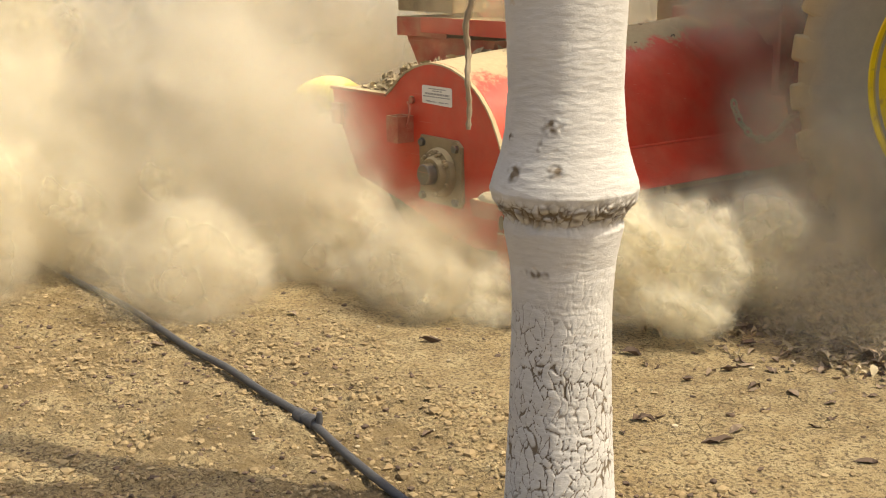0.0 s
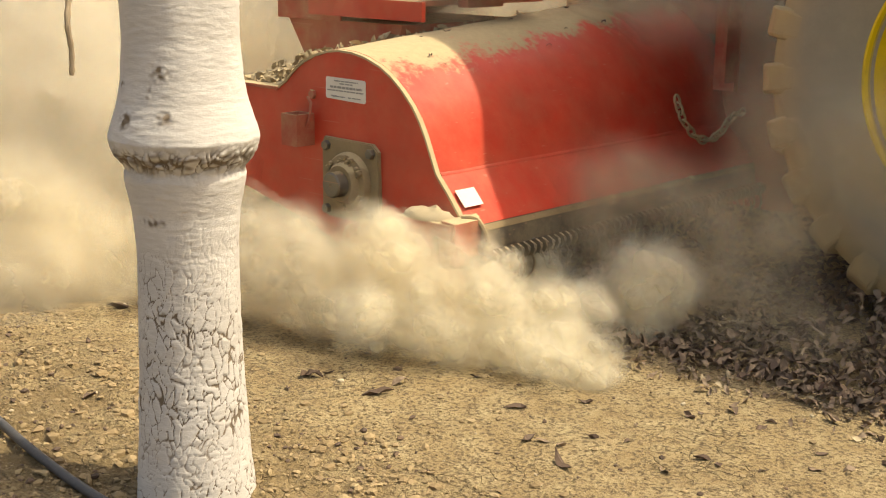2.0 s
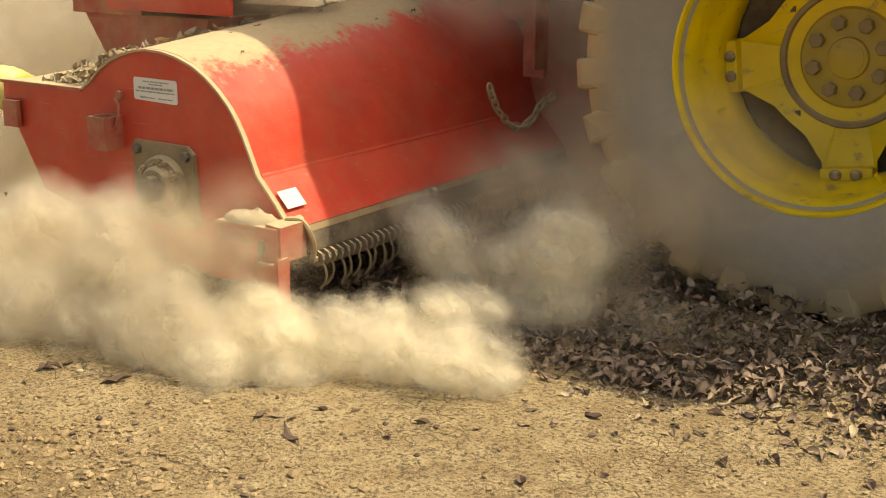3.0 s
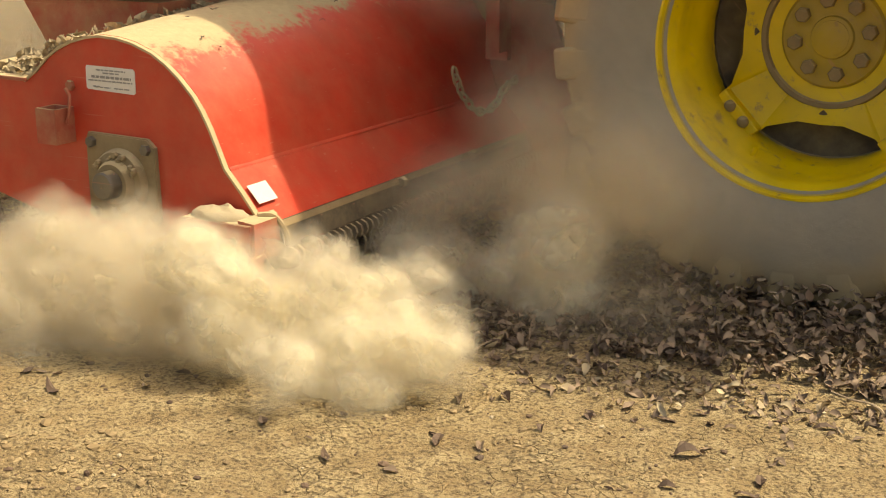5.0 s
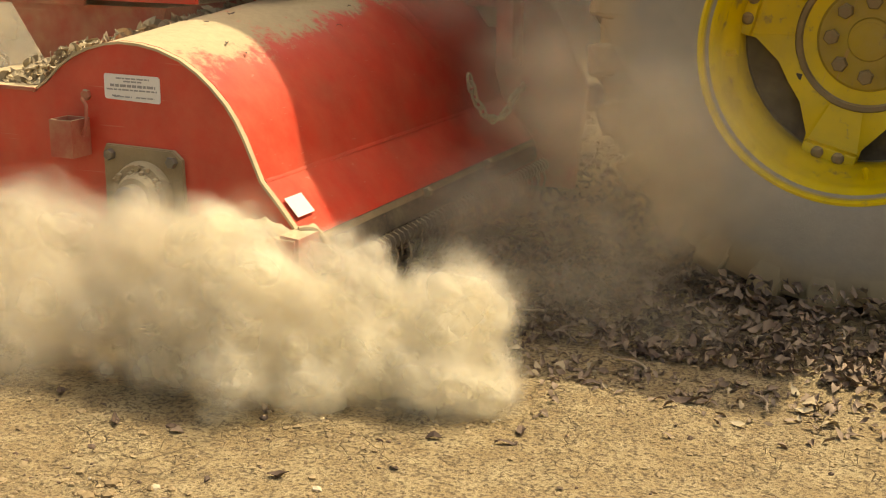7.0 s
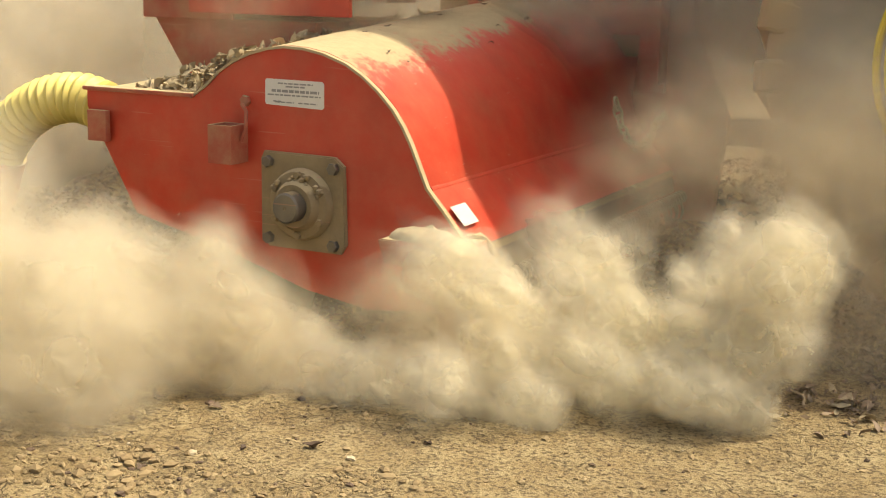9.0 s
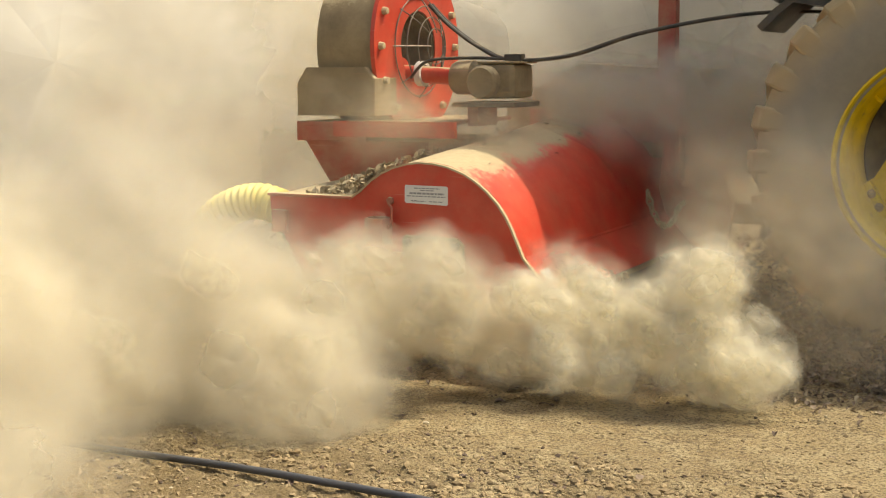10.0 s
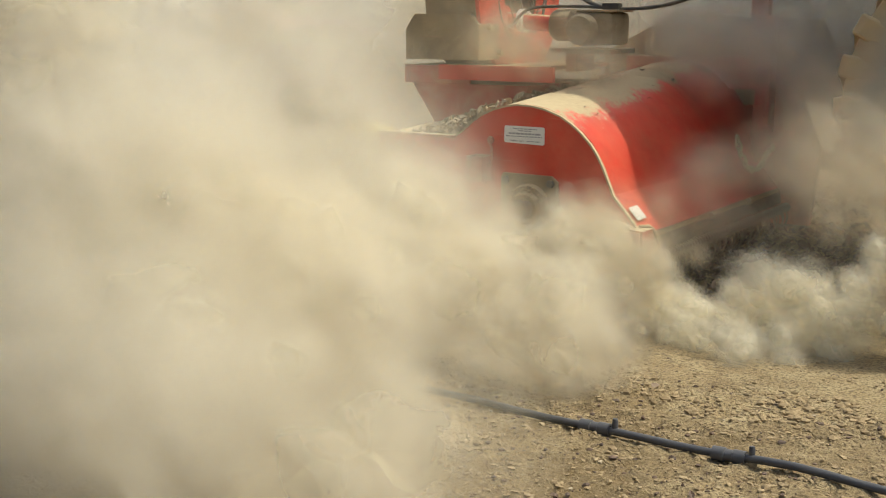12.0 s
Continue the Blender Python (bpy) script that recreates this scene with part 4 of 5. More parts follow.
def tractor():
    thing = new("tractor")
    tagged(thing, "dusty tractor with yellow wheels that pulls the harvester", "tractor")
    part("axle_housing", tube([Vector((1.735, 1.24, 0.785)), Vector((1.735, 2.6, 0.785))], 0.15, 20), GREEN, thing, "", True)
    part("chassis", box(2.6, 0.55, 0.75, (2.7, 2.0, 1.0), 0.05), GREEN, thing, "dark green tractor chassis")
    fender = [(1.02, 1.40), (1.08, 1.52), (1.20, 1.62), (1.40, 1.69), (1.9, 1.70), (2.3, 1.66), (2.6, 1.45)]
    part("fender", sheet(fender, 1.02, 1.6, 0.02, 4), BLACK, thing, "black plastic wheel fender", True)
    part("fender_flap", sheet([(0.96, 1.30), (1.03, 1.37), (1.10, 1.42), (1.24, 1.40)], 1.0, 1.4, 0.03, 2), BLACK, thing)
    # unseen roof and posts, added and sized to cast shade on head and ground
    part("shade_roof", box(2.45, 2.5, 0.08, (1.73, 2.315, 2.76), 0.02), GREEN, thing, "unseen flat roof over the seat, added to shade the head and ground")
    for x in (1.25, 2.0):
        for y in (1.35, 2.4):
            part("shade_roof_post", box(0.06, 0.06, 1.5, (x, y, 2.0), 0.006), BLACK, thing)
    # guessed rear parts, added dark to fill the shaded space beyond the drum
    part("rear_housing", box(0.7, 0.9, 0.75, (1.75, 2.05, 0.95), 0.05), GREEN, thing, "dark green transmission housing")
    part("hitch_frame", prism([(0.85, 0.35), (1.45, 0.30), (1.5, 1.25), (1.2, 1.30), (0.95, 0.95)], 1.55, 1.62, 0.01), DARK, thing, "dark dusty hitch frame, added to fill the shaded space beyond the drum")
    part("drawbar", box(1.3, 0.12, 0.10, (1.0, 2.0, 0.42), 0.01), DARK, thing)
    part("far_tyre", lathe([(0.43, -0.2), (0.6, -0.235), (0.74, -0.15), (0.76, 0.0), (0.74, 0.15), (0.6, 0.235), (0.43, 0.2), (0.0, 0.1)], "Y", 40, (1.765, 2.75, 0.775)), TYRE, thing, "muddy far side tyre", True)
    part("bonnet", prism([(2.7, 1.0), (4.6, 1.0), (4.65, 1.5), (4.4, 1.7), (2.75, 1.85)], 1.65, 2.35, 0.03), GREEN, thing)
    wheel = new("rear_wheel")
    wheel.parent = thing
    tagged(wheel, "large yellow steel rear wheel with a muddy lugged tyre")
    tread = 0.715
    prof = [(0.400, -0.18), (0.440, -0.212), (0.53, -0.232), (0.60, -0.236), (0.665, -0.228), (0.715, -0.200), (tread + 0.015, -0.15), (tread + 0.03, -0.06), (tread + 0.042, 0.0), (tread + 0.03, 0.06), (tread, 0.15), (0.71, 0.195), (0.60, 0.235), (0.47, 0.215), (0.425, 0.19)]
    part("tyre", lathe(prof, "Y", 96), TYRE, wheel, "dust-coated black rubber tyre", True)
    lug_bm = bmesh.new()
    rows = [(-0.232, 0.58, 0.640, -0.030, 0.056), (-0.224, 0.64, 0.725, -0.028, 0.060), (-0.195, 0.66, 0.757, -0.024, 0.062), (-0.12, 0.68, 0.768, -0.01, 0.054), (0.02, 0.69, 0.773, 0.075, 0.042)]
    quads = []
    for y, r0, r1, a0, w in rows:
        quads.append([lug_bm.verts.new((r * math.cos(a0 * 1.3 + d), y, r * math.sin(a0 * 1.3 + d))) for r, d in ((r0, -w * 1.35), (r1, -w), (r1, w), (r0, w * 1.35))])
    for a, b in zip(quads, quads[1:]):
        for i in range(4):
            lug_bm.faces.new((a[i], a[(i + 1) % 4], b[(i + 1) % 4], b[i]))
    lug_bm.faces.new(quads[0])
    lug_bm.faces.new(quads[-1])
    bmesh.ops.recalc_face_normals(lug_bm, faces=lug_bm.faces)
    bmesh.ops.bevel(lug_bm, geom=list(lug_bm.edges), offset=0.007, segments=1, affect="EDGES")
    lug_me = bpy.data.meshes.new("lug")
    lug_bm.to_mesh(lug_me)
    lug_bm.free()
    lug_me.materials.append(TYRE)
    for i in range(26):
        for side in (0, 1):
            ob = new("lug", lug_me)
            ob.parent = wheel
            ob.matrix_basis = pose(0, 0, 0, 0, 360 / 26 * (i + 0.5 * side), 180 * side)
    rim = [(0.422, -0.165), (0.430, -0.196), (0.443, -0.200), (0.443, -0.188), (0.434, -0.176), (0.428, -0.16)]
    rim_in = [(0.436, -0.203), (0.428, -0.205), (0.421, -0.190), (0.418, -0.170), (0.400, -0.150), (0.396, -0.10), (0.390, -0.02), (0.374, 0.0), (0.368, 0.10), (0.374, 0.16)]
    part("rim", lathe(rim_in, "Y", 88), YELLOW, wheel, "yellow painted steel rim", True)
    part("rim_edge", lathe(rim, "Y", 88), YELLOW, wheel, "", True)
    # dark disc added so that the openings between the arms look shaded
    part("brake_back", lathe([(0, 0.17), (0.372, 0.17), (0.374, 0.16), (0.374, 0.15)], "Y", 40), DARK, wheel, "dark brake back plate")
    # spider disc with four arms
    disc = bmesh.new()
    pts = []
    for i in range(4):
        c = 90 * i
        for da, r in ((-45, 0.262), (-30, 0.268), (-15, 0.33), (-13, 0.375), (13, 0.375), (15, 0.33), (30, 0.268)):
            a = radians(c + da)
            pts.append((r * math.cos(a), r * math.sin(a)))
    top = [disc.verts.new((x, 0.065, z)) for x, z in pts]
    mid = [disc.verts.new((0.205 * math.cos(math.atan2(z, x)), 0.115, 0.205 * math.sin(math.atan2(z, x)))) for x, z in pts]
    core = [disc.verts.new((0.165 * math.cos(math.atan2(z, x)), 0.12, 0.165 * math.sin(math.atan2(z, x)))) for x, z in pts]
    low = [disc.verts.new((x, 0.077, z)) for x, z in pts]
    m = len(pts)
    for i in range(m):
        j = (i + 1) % m
        disc.faces.new((top[i], top[j], mid[j], mid[i]))
        disc.faces.new((mid[i], mid[j], core[j], core[i]))
        disc.faces.new((top[i], top[j], low[j], low[i]))
    disc.faces.new(core)
    part("disc", disc, YELLOW, wheel, "yellow wheel disc with four arms", True)
    part("hub", lathe([(0, 0.085), (0.045, 0.083), (0.062, 0.090), (0.066, 0.102), (0.10, 0.106), (0.118, 0.108), (0.150, 0.110), (0.158, 0.118)], "Y", 44), HUB, wheel, "rusty dusty hub plate", True)
    part("hub_ring", lathe([(0.198, 0.114), (0.203, 0.102), (0.216, 0.100), (0.222, 0.110)], "Y", 60), CAKED, wheel, "rusty ring groove", True)
    part("hub_cap", lathe([(0, 0.076), (0.03, 0.077), (0.052, 0.084), (0.055, 0.10)], "Y", 30), HUB, wheel, "", True)
    for i in range(8):
        a = radians(45 * i + 12)
        part("wheel_nut", bolt(0.024, 0.028), CAKED, wheel, "", False, pose(0.112 * math.cos(a), 0.108, 0.112 * math.sin(a), 0, 20 * i, 0))
    for i in range(4):
        base = Matrix.Rotation(radians(-90 * i), 4, "Y")
        clamp = part("clamp", box(0.055, 0.05, 0.165, (0.362, 0.055, 0), 0.006), YELLOW, wheel, "rusty rim clamp", False, base)
        for dz in (-0.032, 0.032):
            nut = bmesh.new()
            bmesh.ops.create_uvsphere(nut, u_segments=12, v_segments=8, radius=0.019)
            part("clamp_bolt", nut, CAKED, clamp, "rusty dome bolt", True, pose(0.355, 0.028, dz))
        a = radians(45)
        part("notch", box(0.018, 0.004, 0.018, (0.232 * math.cos(a), 0.090, 0.232 * math.sin(a)), 0), DARK, wheel, "dark square hole", False, base)
        part("valve" if i == 0 else "rim_lug", tube(smooth_line([Vector((0.385, -0.06, 0.14)), Vector((0.35, -0.07, 0.13)), Vector((0.335, -0.075, 0.12))], 3), 0.008, 8), YELLOW, wheel, "", True, base)
    part("rim_groove", lathe([(0.4205, -0.192), (0.4165, -0.188), (0.4165, -0.178), (0.4185, -0.172)], "Y", 88), HUB, wheel, "rusty groove in the rim", True)
    squeeze = Matrix.Diagonal((0.98, 1, 0.98, 1))
    for ob in wheel.children:
        if ob.name.startswith(("rim", "disc", "hub", "wheel_nut", "clamp", "notch", "valve", "brake")):
            deeper = 0.0 if ob.name.startswith(("rim", "brake")) and not ob.name.startswith("rim_lug") else 0.035
            ob.matrix_basis = Matrix.Translation((0, deeper, 0)) @ squeeze @ ob.matrix_basis
    return thing, wheel


TRACTOR, WHEEL = tractor()


# ---- airborne dust, in rigid drifting pieces ----
TO_EYE = Vector((0.50, -0.82, 0.28)).normalized()


def dust_piece(name, radii, count, grain, material, rng, shells=3, rings=7, segs=16):
    """A billow: many nested bulging shells that thin out towards their rims."""
    rot = Vector((0, 0, 1)).rotation_difference(TO_EYE).to_matrix()
    verts, faces, thick = [], [], []
    lobes = [Vector((rng.uniform(-0.9, 0.9), rng.uniform(-0.8, 0.8), rng.uniform(-0.75, 0.6))) for _ in range(5)]
    for n in range(count):
        lobe = lobes[n % 5]
        c = lobe + Vector((rng.gauss(0, 0.36), rng.gauss(0, 0.36), rng.gauss(0, 0.32)))
        c *= min(1.0, 1.2 / max(c.length, 0.01))
        core = 1 - 0.55 * min(1.2, (c - lobe).length)
        c = Vector((c.x * radii[0], c.y * radii[1], c.z * radii[2]))
        size = grain * (0.55 + 0.95 * rng.random() ** 1.6) * (0.6 + 0.5 * core)
        sx, sy = rng.uniform(0.85, 1.3), rng.uniform(0.75, 1.1)
        for s in range(shells):
            f = 1 - 0.27 * s
            k = len(verts)
            seed = Vector((rng.uniform(0, 50), 0, 0))
            for i in range(rings + 1):
                th = radians(100) * i / rings
                for j in range(segs):
                    ph = 2 * math.pi * j / segs
                    d = Vector((math.sin(th) * math.cos(ph) * sx, math.sin(th) * math.sin(ph) * sy, math.cos(th)))
                    bump = 1 + 0.26 * noise.noise(d * 1.9 + seed) + 0.13 * noise.noise(d * 4.5 + seed)
                    verts.append(c + rot @ (d * size * f * bump))
                    edge = max(0.0, math.cos(th * 0.9)) ** 2.2
                    thick.append(edge * (0.62 + 0.45 * core) * (0.78 + 0.2 * s))
            for i in range(rings):
                for j in range(segs):
                    a, b = k + i * segs + j, k + i * segs + (j + 1) % segs
                    faces.append((a, b, b + segs, a + segs))
    me = mesh_of(name, verts, faces, material, True)
    me.attributes.new("thick", "FLOAT", "POINT").data.foreach_set("value", thick)
    return new(name, me)


